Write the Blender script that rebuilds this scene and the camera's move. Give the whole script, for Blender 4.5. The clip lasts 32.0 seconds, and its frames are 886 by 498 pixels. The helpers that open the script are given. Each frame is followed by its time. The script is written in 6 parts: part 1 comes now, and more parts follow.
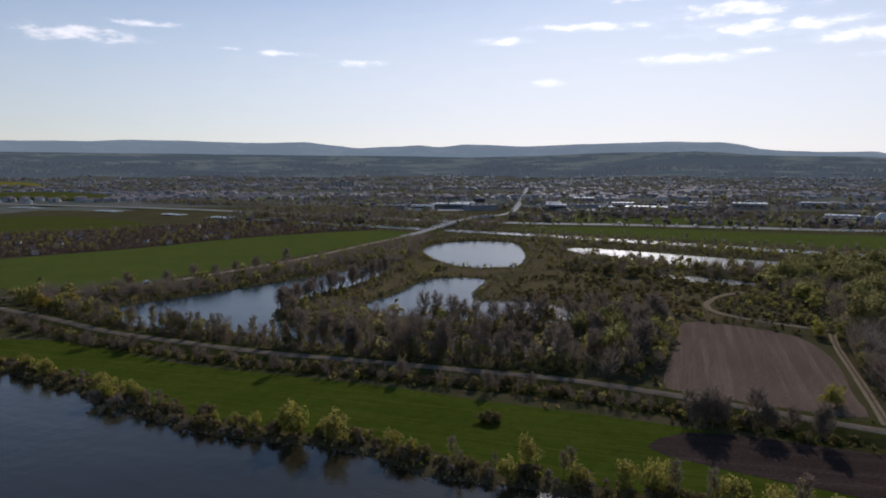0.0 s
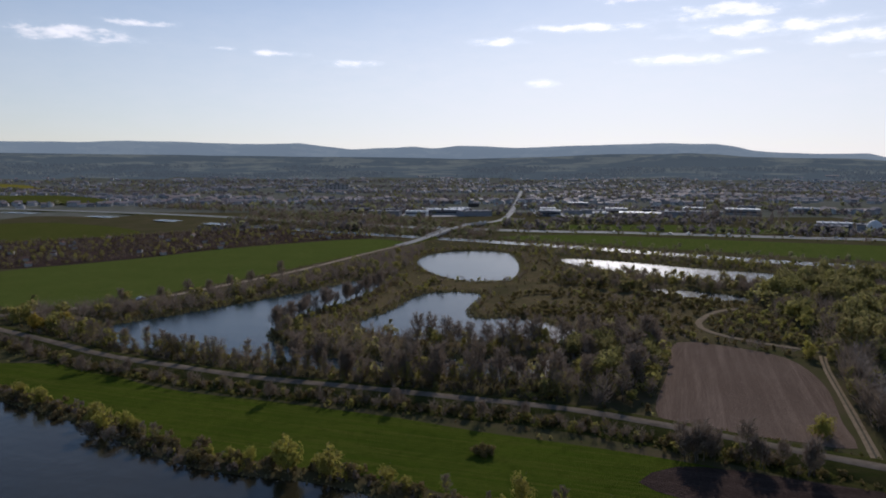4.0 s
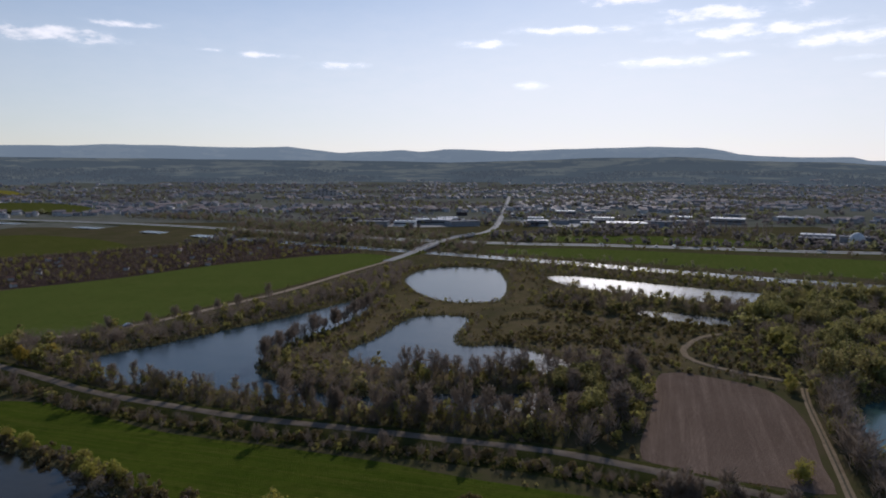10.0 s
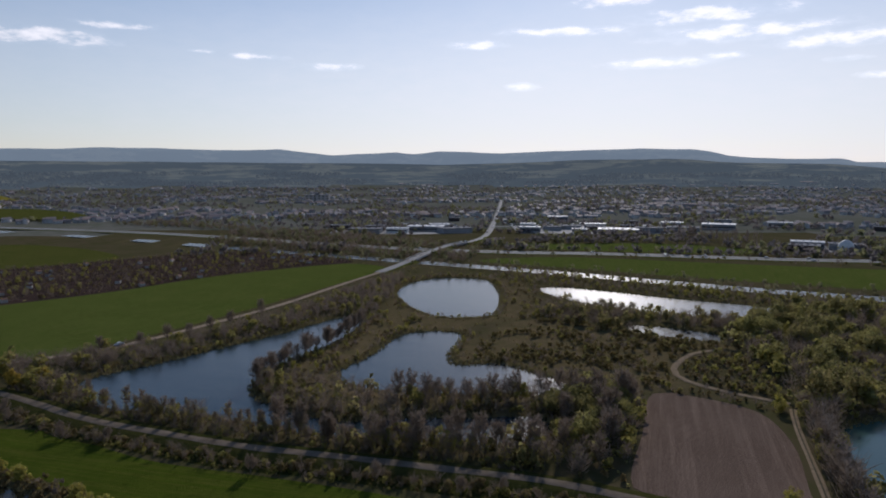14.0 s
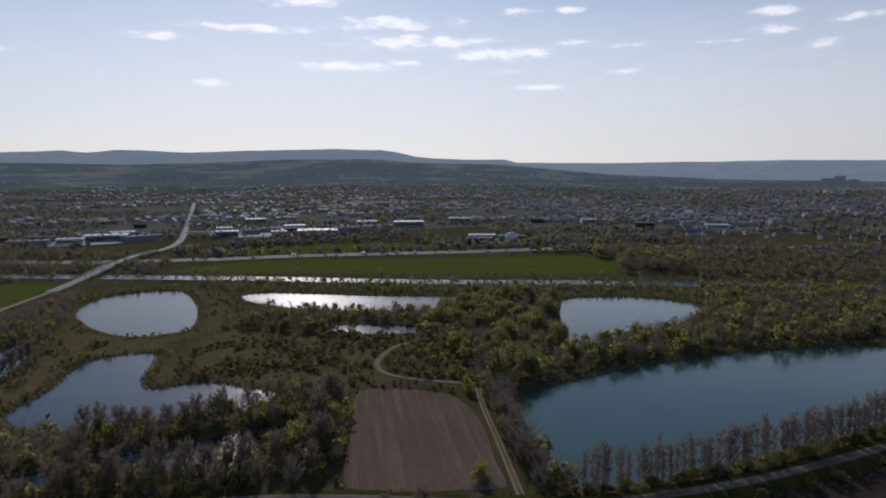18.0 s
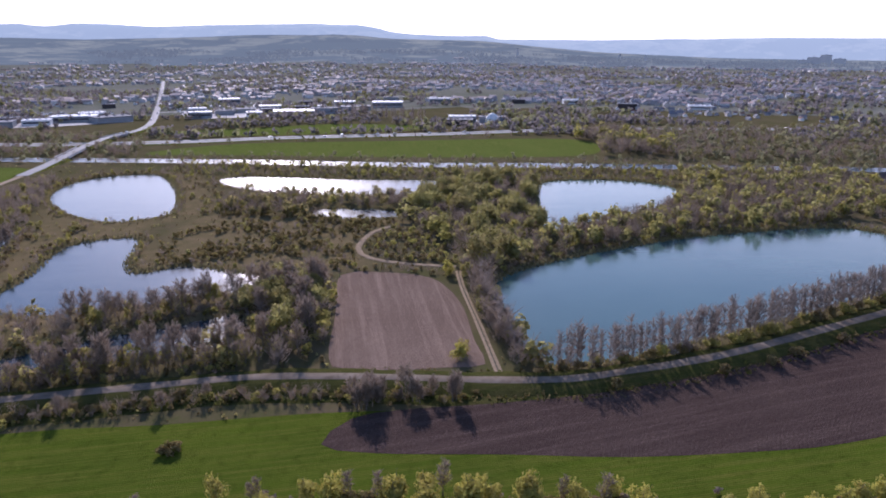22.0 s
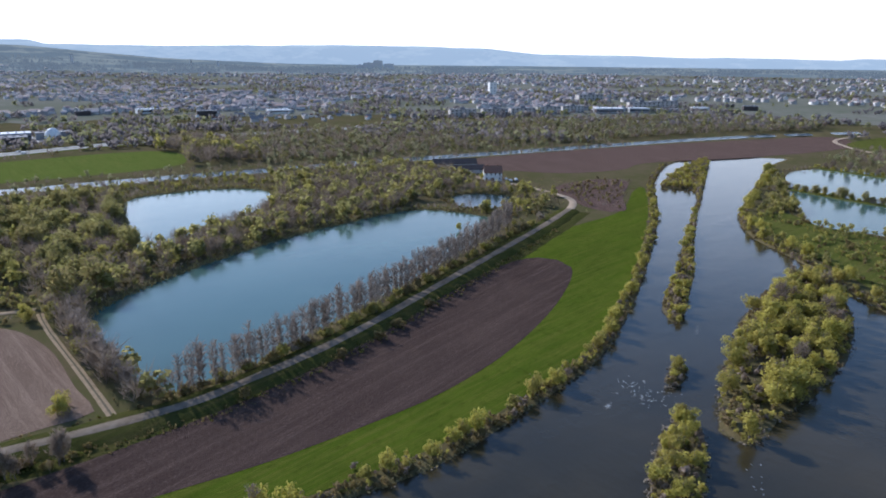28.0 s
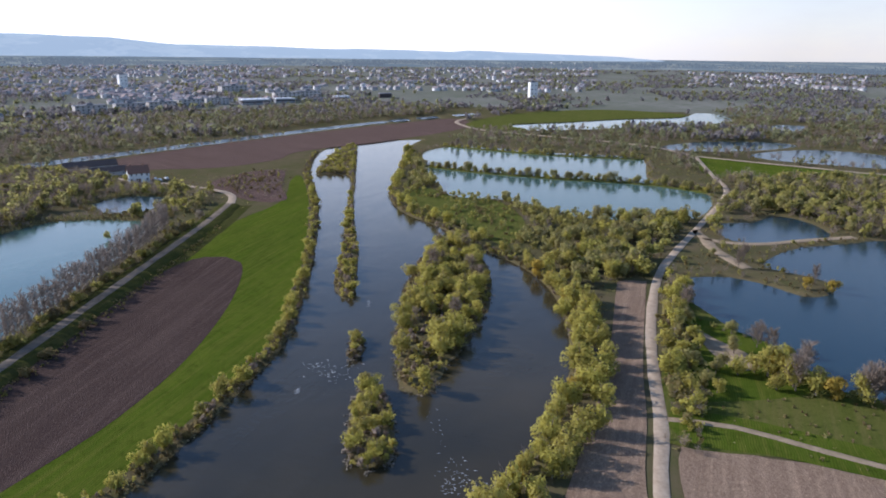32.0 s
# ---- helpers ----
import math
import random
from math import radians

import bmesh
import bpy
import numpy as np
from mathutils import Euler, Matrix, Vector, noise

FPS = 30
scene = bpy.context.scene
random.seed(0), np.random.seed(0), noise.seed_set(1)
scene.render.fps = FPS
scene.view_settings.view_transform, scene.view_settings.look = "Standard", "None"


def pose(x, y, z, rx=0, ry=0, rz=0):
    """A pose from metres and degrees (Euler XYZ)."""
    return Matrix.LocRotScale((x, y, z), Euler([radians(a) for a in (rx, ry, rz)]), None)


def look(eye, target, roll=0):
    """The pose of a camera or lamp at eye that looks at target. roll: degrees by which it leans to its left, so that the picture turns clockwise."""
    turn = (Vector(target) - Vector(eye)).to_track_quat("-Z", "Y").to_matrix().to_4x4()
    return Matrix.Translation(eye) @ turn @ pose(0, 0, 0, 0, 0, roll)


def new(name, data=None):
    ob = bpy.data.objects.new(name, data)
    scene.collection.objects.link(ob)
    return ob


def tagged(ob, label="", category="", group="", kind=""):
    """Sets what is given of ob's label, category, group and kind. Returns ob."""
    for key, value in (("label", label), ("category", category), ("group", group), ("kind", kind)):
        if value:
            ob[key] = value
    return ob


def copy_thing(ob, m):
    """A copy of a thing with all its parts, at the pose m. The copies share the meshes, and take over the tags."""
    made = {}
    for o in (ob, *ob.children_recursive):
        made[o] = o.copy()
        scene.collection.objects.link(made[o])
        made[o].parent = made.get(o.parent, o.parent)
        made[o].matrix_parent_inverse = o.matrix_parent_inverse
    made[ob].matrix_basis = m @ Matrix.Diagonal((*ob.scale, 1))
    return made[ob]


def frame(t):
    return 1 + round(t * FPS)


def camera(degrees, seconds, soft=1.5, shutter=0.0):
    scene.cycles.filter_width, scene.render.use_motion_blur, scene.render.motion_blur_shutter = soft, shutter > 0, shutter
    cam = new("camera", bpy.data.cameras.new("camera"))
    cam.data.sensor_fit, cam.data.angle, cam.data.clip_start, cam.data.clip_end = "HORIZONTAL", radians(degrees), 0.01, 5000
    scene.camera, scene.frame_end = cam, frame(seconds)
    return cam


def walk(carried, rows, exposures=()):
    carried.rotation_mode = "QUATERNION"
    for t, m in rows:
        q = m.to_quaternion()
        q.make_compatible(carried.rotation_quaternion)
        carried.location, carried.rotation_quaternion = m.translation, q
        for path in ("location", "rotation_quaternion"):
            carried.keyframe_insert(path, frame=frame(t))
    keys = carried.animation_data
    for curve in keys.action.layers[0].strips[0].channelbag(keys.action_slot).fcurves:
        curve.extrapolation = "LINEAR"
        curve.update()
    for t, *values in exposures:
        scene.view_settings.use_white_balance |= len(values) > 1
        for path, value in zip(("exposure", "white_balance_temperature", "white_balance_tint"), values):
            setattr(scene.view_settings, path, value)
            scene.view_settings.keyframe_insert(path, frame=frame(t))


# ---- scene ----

# Camera: a drone that climbs over a river bank, then turns east. Rows: seconds, place, heading, tilt, lean.
cam = camera(66.62, 32.0, soft=1.85)
ROWS = (
    (0, 1.39, -2.84, 47.86, -0.521, -6.686, 0.096),
    (0.5, 1.47, -2.77, 48.72, -0.540, -6.668, 0.140),
    (1, 1.36, -2.93, 49.54, -0.615, -6.666, 0.181),
    (1.5, 1.29, -2.90, 50.34, -0.709, -6.666, 0.205),
    (2, 1.35, -2.94, 51.14, -0.773, -6.659, 0.166),
    (2.5, 1.37, -2.86, 51.95, -0.834, -6.640, 0.143),
    (3, 1.27, -2.88, 52.78, -0.901, -6.659, 0.165),
    (3.5, 1.39, -2.93, 53.62, -0.943, -6.660, 0.162),
    (5.5, 1.54, -2.95, 56.95, -1.259, -6.660, 0.147),
    (6, 1.50, -3.03, 57.79, -1.354, -6.635, 0.152),
    (6.5, 1.46, -2.99, 58.62, -1.451, -6.624, 0.122),
    (7, 1.56, -3.05, 59.43, -1.506, -6.591, 0.082),
    (7.5, 1.59, -3.02, 60.26, -1.584, -6.594, 0.077),
    (8, 1.59, -3.04, 61.05, -1.666, -6.570, 0.125),
    (8.5, 1.47, -3.20, 61.85, -1.769, -6.542, 0.121),
    (9, 1.73, -3.12, 62.69, -1.830, -6.522, 0.129),
    (9.5, 1.76, -3.18, 63.55, -1.909, -6.529, 0.149),
    (10, 1.86, -3.36, 64.42, -1.972, -6.494, 0.132),
    (10.5, 1.88, -3.37, 65.30, -2.039, -6.497, 0.109),
    (11, 1.87, -3.36, 66.19, -2.116, -6.490, 0.102),
    (11.5, 1.82, -3.44, 67.08, -2.203, -6.474, 0.084),
    (12, 1.85, -3.63, 67.96, -2.269, -6.470, 0.077),
    (12.5, 1.85, -3.66, 68.85, -2.356, -6.463, 0.054),
    (13, 1.94, -3.71, 69.73, -2.414, -6.460, 0.052),
    (13.5, 1.99, -3.68, 70.57, -2.513, -6.433, 0.003),
    (15.5, 2.13, -3.60, 73.61, -2.820, -6.318, -0.019),
    (16, 2.21, -3.68, 74.13, -2.891, -6.336, -0.017),
    (16.5, 2.44, -3.82, 74.34, -4.899, -6.339, -0.055),
    (17, 2.30, -4.10, 74.33, -14.442, -6.420, -0.130),
    (17.5, 1.78, -4.21, 74.20, -23.358, -6.476, -0.232),
    (18, 1.55, -4.42, 74.11, -27.808, -6.496, -0.274),
    (18.5, 1.55, -4.34, 74.10, -29.046, -6.083, -0.321),
    (19, 1.58, -4.19, 74.12, -29.100, -1.320, -0.391),
    (19.5, 1.44, -4.39, 74.14, -29.199, -5.002, -0.365),
    (20, 1.22, -4.31, 74.33, -29.310, -12.378, -0.195),
    (20.5, 1.46, -4.32, 74.66, -29.339, -18.043, -0.100),
    (21, 1.48, -4.37, 74.94, -29.385, -18.564, -0.072),
    (21.5, 1.52, -4.28, 75.14, -29.445, -17.946, -0.052),
    (22, 1.41, -4.29, 75.19, -29.513, -16.534, -0.048),
    (22.5, 1.44, -4.17, 75.15, -29.569, -15.517, -0.071),
    (23, 1.41, -4.25, 75.07, -29.934, -15.466, -0.093),
    (23.5, 1.48, -4.25, 75.00, -30.736, -15.452, -0.077),
    (24, 1.32, -4.28, 74.97, -33.065, -15.437, -0.097),
    (24.5, 1.25, -4.61, 74.99, -36.509, -15.481, -0.148),
    (25, 1.27, -4.33, 75.02, -40.446, -15.539, -0.160),
    (25.5, 1.27, -4.21, 75.07, -44.346, -15.606, -0.147),
    (27.5, 1.47, -4.38, 75.53, -59.785, -15.973, 0.044),
    (28, 1.12, -4.47, 75.56, -63.538, -16.051, 0.118),
    (28.5, 0.79, -4.52, 75.55, -67.770, -16.079, 0.118),
    (29, 0.19, -4.74, 75.52, -71.917, -16.130, 0.124),
    (29.5, -0.30, -4.98, 75.51, -76.012, -16.176, 0.153),
    (30, -0.75, -5.12, 75.53, -80.153, -16.267, 0.210),
    (30.5, -0.67, -4.70, 75.53, -84.263, -16.386, 0.310),
    (31, -0.82, -4.46, 75.54, -87.579, -16.483, 0.443),
    (31.5, -0.87, -4.28, 75.57, -90.609, -16.588, 0.511),
    (32, -0.89, -4.05, 75.58, -92.544, -16.643, 0.531),
)


def aim(x, y, z, heading, tilt, lean):
    return pose(x, y, z, 0, 0, heading) @ pose(0, 0, 0, 90 + tilt) @ pose(0, 0, 0, 0, 0, lean)


walk(cam, [(t, aim(*r)) for t, *r in ROWS],
     [(0, -0.24, 5960, 17), (16, -0.31, 5960, 17), (17, -0.35, 5960, 17), (18.2, -0.43, 5960, 17), (19, -0.44, 5950, 14), (19.5, -0.44, 5900, 15), (20, -0.35, 5800, 15), (20.5, 0.72, 5750, 13), (21, 1.27, 5700, 15),
      (22, 1.1, 5700, 32), (23, 1.1, 5800, 32), (24, 1.1, 5850, 29), (25, 1.03, 5750, 13), (28, 1.11, 5550, 15), (32, 1.14, 5700, 18)])

# ---- daylight: afternoon sun ahead of the first view, pale sky with small clouds ----
SUN_AZ, SUN_EL = 16.0, 27.0
sun = new("sun", bpy.data.lights.new("sun", "SUN"))
sun.data.energy, sun.data.angle, sun.data.color = 2.8, radians(0.6), (1.0, 0.93, 0.82)
sun.matrix_world = look((0, 0, 0), (-math.sin(radians(SUN_AZ)) * math.cos(radians(SUN_EL)), -math.cos(radians(SUN_AZ)) * math.cos(radians(SUN_EL)), -math.sin(radians(SUN_EL)))) 
sun.location = (0, 0, 300)

# heading east of north, height, half width, half height, all in degrees
CLOUDS = (
    (-22.5, 10.9, 2.8, 0.34), (-16.5, 9.4, 1.1, 0.19), (-12.4, 9.2, 2.4, 0.29), (-6.9, 8.6, 2.8, 0.34), (-27.3, 9.7, 4.9, 0.67), (5.6, 10.4, 2.4, 0.42),
    (12.4, 11.3, 4.9, 0.42), (17.1, 13.6, 3.7, 0.77), (23.8, 12, 6.1, 0.67), (26.1, 10.6, 7.6, 0.72), (32.7, 9.6, 5.1, 0.67), (20.5, 8.6, 4.6, 0.48),
    (24.7, 8.9, 1.9, 0.34), (9.1, 7.1, 1.4, 0.34), (34.5, 12.7, 1.8, 0.53), (38.4, 12.8, 1.8, 0.34), (38.2, 10.3, 2.5, 0.34), (43, 9.9, 2, 0.29),
    (36, 6.9, 2.5, 0.29), (32.9, 8.1, 1.6, 0.24), (53.3, 11.7, 2.6, 0.48), (53.5, 10.4, 2.3, 0.48), (57, 9.1, 1.4, 0.48), (59.7, 10.7, 3.7, 0.38),
    (49.4, 9.8, 2.3, 0.19), (42.6, 7.9, 1.7, 0.29), (3.4, 15.7, 3.6, 1.06), (24.9, 16.7, 4.4, 0.96), (50.2, 14.5, 1.3, 0.48))
world = bpy.data.worlds.new("sky")
scene.world = world
world.use_nodes = True
wt = world.node_tree
wt.nodes.clear()


def wmath(op, a, b=None, c=None):
    n = wt.nodes.new("ShaderNodeMath")
    n.operation = op
    for i, v in enumerate((a, b, c)):
        if v is None:
            continue
        if isinstance(v, (int, float)):
            n.inputs[i].default_value = v
        else:
            wt.links.new(v, n.inputs[i])
    return n.outputs[0]


sky = wt.nodes.new("ShaderNodeTexSky")
sky.sky_type, sky.sun_disc = "NISHITA", False
sky.sun_elevation, sky.sun_rotation = radians(SUN_EL), radians(SUN_AZ)
sky.altitude, sky.air_density, sky.dust_density, sky.ozone_density = 100, 1.15, 0.2, 2.5
coord = wt.nodes.new("ShaderNodeTexCoord")
split = wt.nodes.new("ShaderNodeSeparateXYZ")
wt.links.new(coord.outputs["Generated"], split.inputs[0])
azimuth = wmath("MULTIPLY", wmath("ARCTAN2", split.outputs[0], split.outputs[1]), 57.29578)
height = wmath("MULTIPLY", wmath("ARCSINE", split.outputs[2]), 57.29578)
both = wt.nodes.new("ShaderNodeCombineXYZ")
wt.links.new(wmath("MULTIPLY", azimuth, 0.35), both.inputs[0])
wt.links.new(height, both.inputs[1])
puff = wt.nodes.new("ShaderNodeTexNoise")
puff.inputs["Scale"].default_value, puff.inputs["Detail"].default_value, puff.inputs["Roughness"].default_value = 1.1, 6, 0.62
wt.links.new(both.outputs[0], puff.inputs["Vector"])
ragged = wmath("MULTIPLY", wmath("SUBTRACT", puff.outputs[0], 0.5), 3.4)
cover = None
for az, el, hw, hh in CLOUDS:
    dx = wmath("MULTIPLY_ADD", azimuth, 1 / hw, -az / hw)
    dy = wmath("MULTIPLY_ADD", height, 1 / hh, -el / hh)
    d = wmath("SUBTRACT", 1.0, wmath("MULTIPLY_ADD", dx, dx, wmath("MULTIPLY", dy, dy)))
    cover = d if cover is None else wmath("MAXIMUM", cover, d)
veil = wmath("MULTIPLY_ADD", cover, 0.8, ragged)
ramp = wt.nodes.new("ShaderNodeMapRange")
ramp.interpolation_type = "SMOOTHSTEP"
ramp.inputs["From Min"].default_value, ramp.inputs["From Max"].default_value, ramp.inputs["To Max"].default_value = -0.35, 1.15, 0.97
wt.links.new(veil, ramp.inputs["Value"])
mixer = wt.nodes.new("ShaderNodeMix")
mixer.data_type = "RGBA"
low = wt.nodes.new("ShaderNodeMapRange")
low.interpolation_type = "SMOOTHSTEP"
low.inputs["From Min"].default_value, low.inputs["From Max"].default_value = 21.0, 4.5
wt.links.new(height, low.inputs["Value"])
west = wt.nodes.new("ShaderNodeMapRange")  # the veil thins out westwards
west.interpolation_type = "SMOOTHSTEP"
west.inputs["From Min"].default_value, west.inputs["From Max"].default_value, west.inputs["To Min"].default_value = -38.0, 12.0, 0.6
wt.links.new(azimuth, west.inputs["Value"])
haze = wmath("MAXIMUM", ramp.outputs[0], wmath("MULTIPLY", wmath("MULTIPLY", wmath("MULTIPLY_ADD", puff.outputs[0], 0.25, 0.60), low.outputs[0]), west.outputs[0]))  # thin high veil
wt.links.new(haze, mixer.inputs["Factor"])
wt.links.new(sky.outputs[0], mixer.inputs["A"])
toward = wt.nodes.new("ShaderNodeVectorMath")  # the veil is brighter towards the sun
toward.operation = "DOT_PRODUCT"
wt.links.new(coord.outputs["Generated"], toward.inputs[0])
toward.inputs[1].default_value = (math.sin(radians(SUN_AZ)) * math.cos(radians(SUN_EL)), math.cos(radians(SUN_AZ)) * math.cos(radians(SUN_EL)), math.sin(radians(SUN_EL)))
glow = wt.nodes.new("ShaderNodeMapRange")
glow.inputs["From Min"].default_value, glow.inputs["To Min"].default_value, glow.inputs["To Max"].default_value = -0.2, 3.9, 12.4
wt.links.new(toward.outputs["Value"], glow.inputs["Value"])
tint = wt.nodes.new("ShaderNodeVectorMath")
tint.operation = "SCALE"
tint.inputs[0].default_value = (1.0, 0.985, 0.975)
wt.links.new(wmath("MULTIPLY", glow.outputs[0], wmath("MULTIPLY_ADD", ramp.outputs[0], 0.22, 1.0)), tint.inputs["Scale"])  # clouds outshine the veil
wt.links.new(tint.outputs[0], mixer.inputs["B"])
back = wt.nodes.new("ShaderNodeBackground")
back.inputs["Strength"].default_value = 0.09
wt.links.new(mixer.outputs["Result"], back.inputs["Color"])
wt.links.new(back.outputs[0], wt.nodes.new("ShaderNodeOutputWorld").inputs["Surface"])

# ---- materials ----
MATS = {}


class Mat:
    """A node material with short ways to make nodes."""

    def __init__(self, name, rough=0.9, spec=0.2):
        self.m = bpy.data.materials.new(name)
        self.m.use_nodes = True
        self.t = self.m.node_tree
        self.b = self.t.nodes["Principled BSDF"]
        self.b.inputs["Roughness"].default_value = rough
        self.b.inputs["Specular IOR Level"].default_value = spec
        self.c = self.t.nodes.new("ShaderNodeTexCoord")
        MATS[name] = self.m

    def put(self, value, socket):
        if isinstance(value, (int, float)):
            socket.default_value = value
        elif isinstance(value, tuple):
            socket.default_value = (*value, 1) if len(value) == 3 and socket.type == "RGBA" else value
        else:
            self.t.links.new(value, socket)

    def place(self, scale=(1, 1, 1), turn=0.0):
        n = self.t.nodes.new("ShaderNodeMapping")
        n.inputs["Rotation"].default_value = (0, 0, radians(turn))
        self.t.links.new(self.c.outputs["Object"], n.inputs[0])
        k = self.t.nodes.new("ShaderNodeMapping")
        k.inputs["Scale"].default_value = scale
        self.t.links.new(n.outputs[0], k.inputs[0])
        return k.outputs[0]

    def noise(self, scale, detail=4, rough=0.6, at=None):
        n = self.t.nodes.new("ShaderNodeTexNoise")
        n.inputs["Scale"].default_value, n.inputs["Detail"].default_value, n.inputs["Roughness"].default_value = scale, detail, rough
        self.t.links.new(at or self.c.outputs["Object"], n.inputs["Vector"])
        return n.outputs[0]

    def wave(self, scale, distort, at, detail=2):
        n = self.t.nodes.new("ShaderNodeTexWave")
        n.inputs["Scale"].default_value, n.inputs["Distortion"].default_value, n.inputs["Detail"].default_value = scale, distort, detail
        n.inputs["Detail Scale"].default_value = 0.4
        self.t.links.new(at, n.inputs["Vector"])
        return n.outputs["Fac"]

    def step(self, value, lo, hi):
        n = self.t.nodes.new("ShaderNodeMapRange")
        n.inputs["From Min"].default_value, n.inputs["From Max"].default_value = lo, hi
        self.t.links.new(value, n.inputs["Value"])
        return n.outputs[0]

    def mix(self, fac, a, b):
        n = self.t.nodes.new("ShaderNodeMix")
        n.data_type = "RGBA"
        self.put(fac, n.inputs["Factor"])
        self.put(a, n.inputs["A"])
        self.put(b, n.inputs["B"])
        return n.outputs["Result"]

    def chance(self, island=False):
        if island:
            return self.t.nodes.new("ShaderNodeNewGeometry").outputs["Random Per Island"]
        return self.t.nodes.new("ShaderNodeObjectInfo").outputs["Random"]

    def bump(self, value, strength=0.5, distance=0.1):
        n = self.t.nodes.new("ShaderNodeBump")
        n.inputs["Strength"].default_value, n.inputs["Distance"].default_value = strength, distance
        self.t.links.new(value, n.inputs["Height"])
        self.t.links.new(n.outputs[0], self.b.inputs["Normal"])
        return self

    def color(self, c):
        self.put(c, self.b.inputs["Base Color"])
        return self


def ground_mat(name, a, b, c, big=0.03, mid=0.25, fine=1.6, rough=0.95, bump=0.4):
    m = Mat(name, rough, 0.0)
    m.color(m.mix(m.step(m.noise(fine, 5), 0.35, 0.7), m.mix(m.step(m.noise(big, 3), 0.4, 0.6), a, b), m.mix(m.step(m.noise(mid, 4), 0.4, 0.65), a, c)))
    return m.bump(m.noise(fine * 1.5, 4), bump, 0.3)


def soil_mat(name, a, b, turn, row=1.1):
    """Ploughed earth: rows of clods, paler dry streaks, damp patches."""
    m = Mat(name, 0.97, 0.0)
    at = m.place(turn=turn)
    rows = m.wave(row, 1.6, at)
    streak = m.noise(1.0, 5, 0.7, m.place((0.5, 0.015, 1), turn))
    col = m.mix(m.step(m.noise(0.035, 3), 0.38, 0.65), a, b)
    col = m.mix(m.step(streak, 0.47, 0.66), col, tuple(min(1, v * 1.45) for v in b))
    col = m.mix(m.step(m.noise(2.2, 5, 0.7), 0.42, 0.70), col, tuple(v * 0.5 for v in a))
    col = m.mix(m.step(m.noise(4.5, 3, 0.6, m.place((1, 0.35, 1), turn)), 0.55, 0.74), col, tuple(min(1, v * 1.7) for v in b))
    # low part of each furrow wave gets a darker tone, in step with the bump
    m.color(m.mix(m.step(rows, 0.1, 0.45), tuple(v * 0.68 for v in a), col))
    n = m.t.nodes.new("ShaderNodeMath")
    n.operation = "MULTIPLY_ADD"
    m.put(rows, n.inputs[0])
    n.inputs[1].default_value = 0.5
    m.put(m.noise(2.5, 5, 0.75), n.inputs[2])
    return m.bump(n.outputs[0], 0.6, 0.25)


def grass_mat(name, a, b, c, turn, row=0.45):
    """Meadow grass: drilled or mown lines, lush and thin patches, bare flecks."""
    m = Mat(name, 0.95, 0.0)
    col = m.mix(m.step(m.noise(0.045, 5, 0.65), 0.36, 0.64), a, b)
    streak = m.noise(1.0, 5, 0.65, m.place((0.9, 0.03, 1), turn))
    col = m.mix(m.step(streak, 0.42, 0.68), col, c)
    col = m.mix(m.step(m.noise(0.35, 6, 0.75), 0.5, 0.8), col, tuple(v * 0.62 for v in a))
    lines = m.wave(row, 9.0, m.place(turn=turn), 4)
    m.color(m.mix(m.step(lines, 0.0, 0.5), m.mix(0.5, col, tuple(v * 0.45 for v in a)), col))
    return m.bump(m.noise(2.2, 5, 0.75), 0.9, 0.3)


def water_mat(name, deep, shoal, rough, ripple, size):
    m = Mat(name, rough, 0.5)
    m.b.inputs["IOR"].default_value = 1.333
    m.color(m.mix(m.step(m.noise(0.02, 3), 0.35, 0.7), deep, shoal))
    n = m.t.nodes.new("ShaderNodeMath")
    n.operation = "MULTIPLY"
    m.put(m.noise(size, 4, 0.6, m.place((1, 0.45, 1), 20)), n.inputs[0])
    m.put(m.step(m.noise(0.05, 5, 0.65, m.place((0.5, 1.6, 1), 25)), 0.35, 0.75), n.inputs[1])
    return m.bump(n.outputs[0], ripple, 0.12)


def leaf_mat(name, a, b, c, glow=0.35, island=True):
    """Leaves: each clump a little different, light passes through them."""
    m = Mat(name, 0.9, 0.0)
    col = m.mix(m.step(m.chance(), 0.0, 1.0), m.mix(m.step(m.chance(True), 0, 1), a, b), m.mix(m.step(m.chance(True), 0, 1), a, c)) if island else m.mix(m.chance(), a, b)
    m.color(col)
    tr = m.t.nodes.new("ShaderNodeBsdfTranslucent")
    m.put(col, tr.inputs["Color"])
    mx = m.t.nodes.new("ShaderNodeMixShader")
    mx.inputs[0].default_value = glow
    m.t.links.new(m.b.outputs[0], mx.inputs[1])
    m.t.links.new(tr.outputs[0], mx.inputs[2])
    m.t.links.new(mx.outputs[0], m.t.nodes["Material Output"].inputs[0])
    return m


def paint_mat(name, a, b, rough=0.7, fine=1.2, spec=0.3, vary=False):
    m = Mat(name, rough, spec)
    f = m.chance(True) if vary else m.step(m.noise(fine, 5, 0.7), 0.35, 0.7)
    m.color(m.mix(f, a, b))
    return m


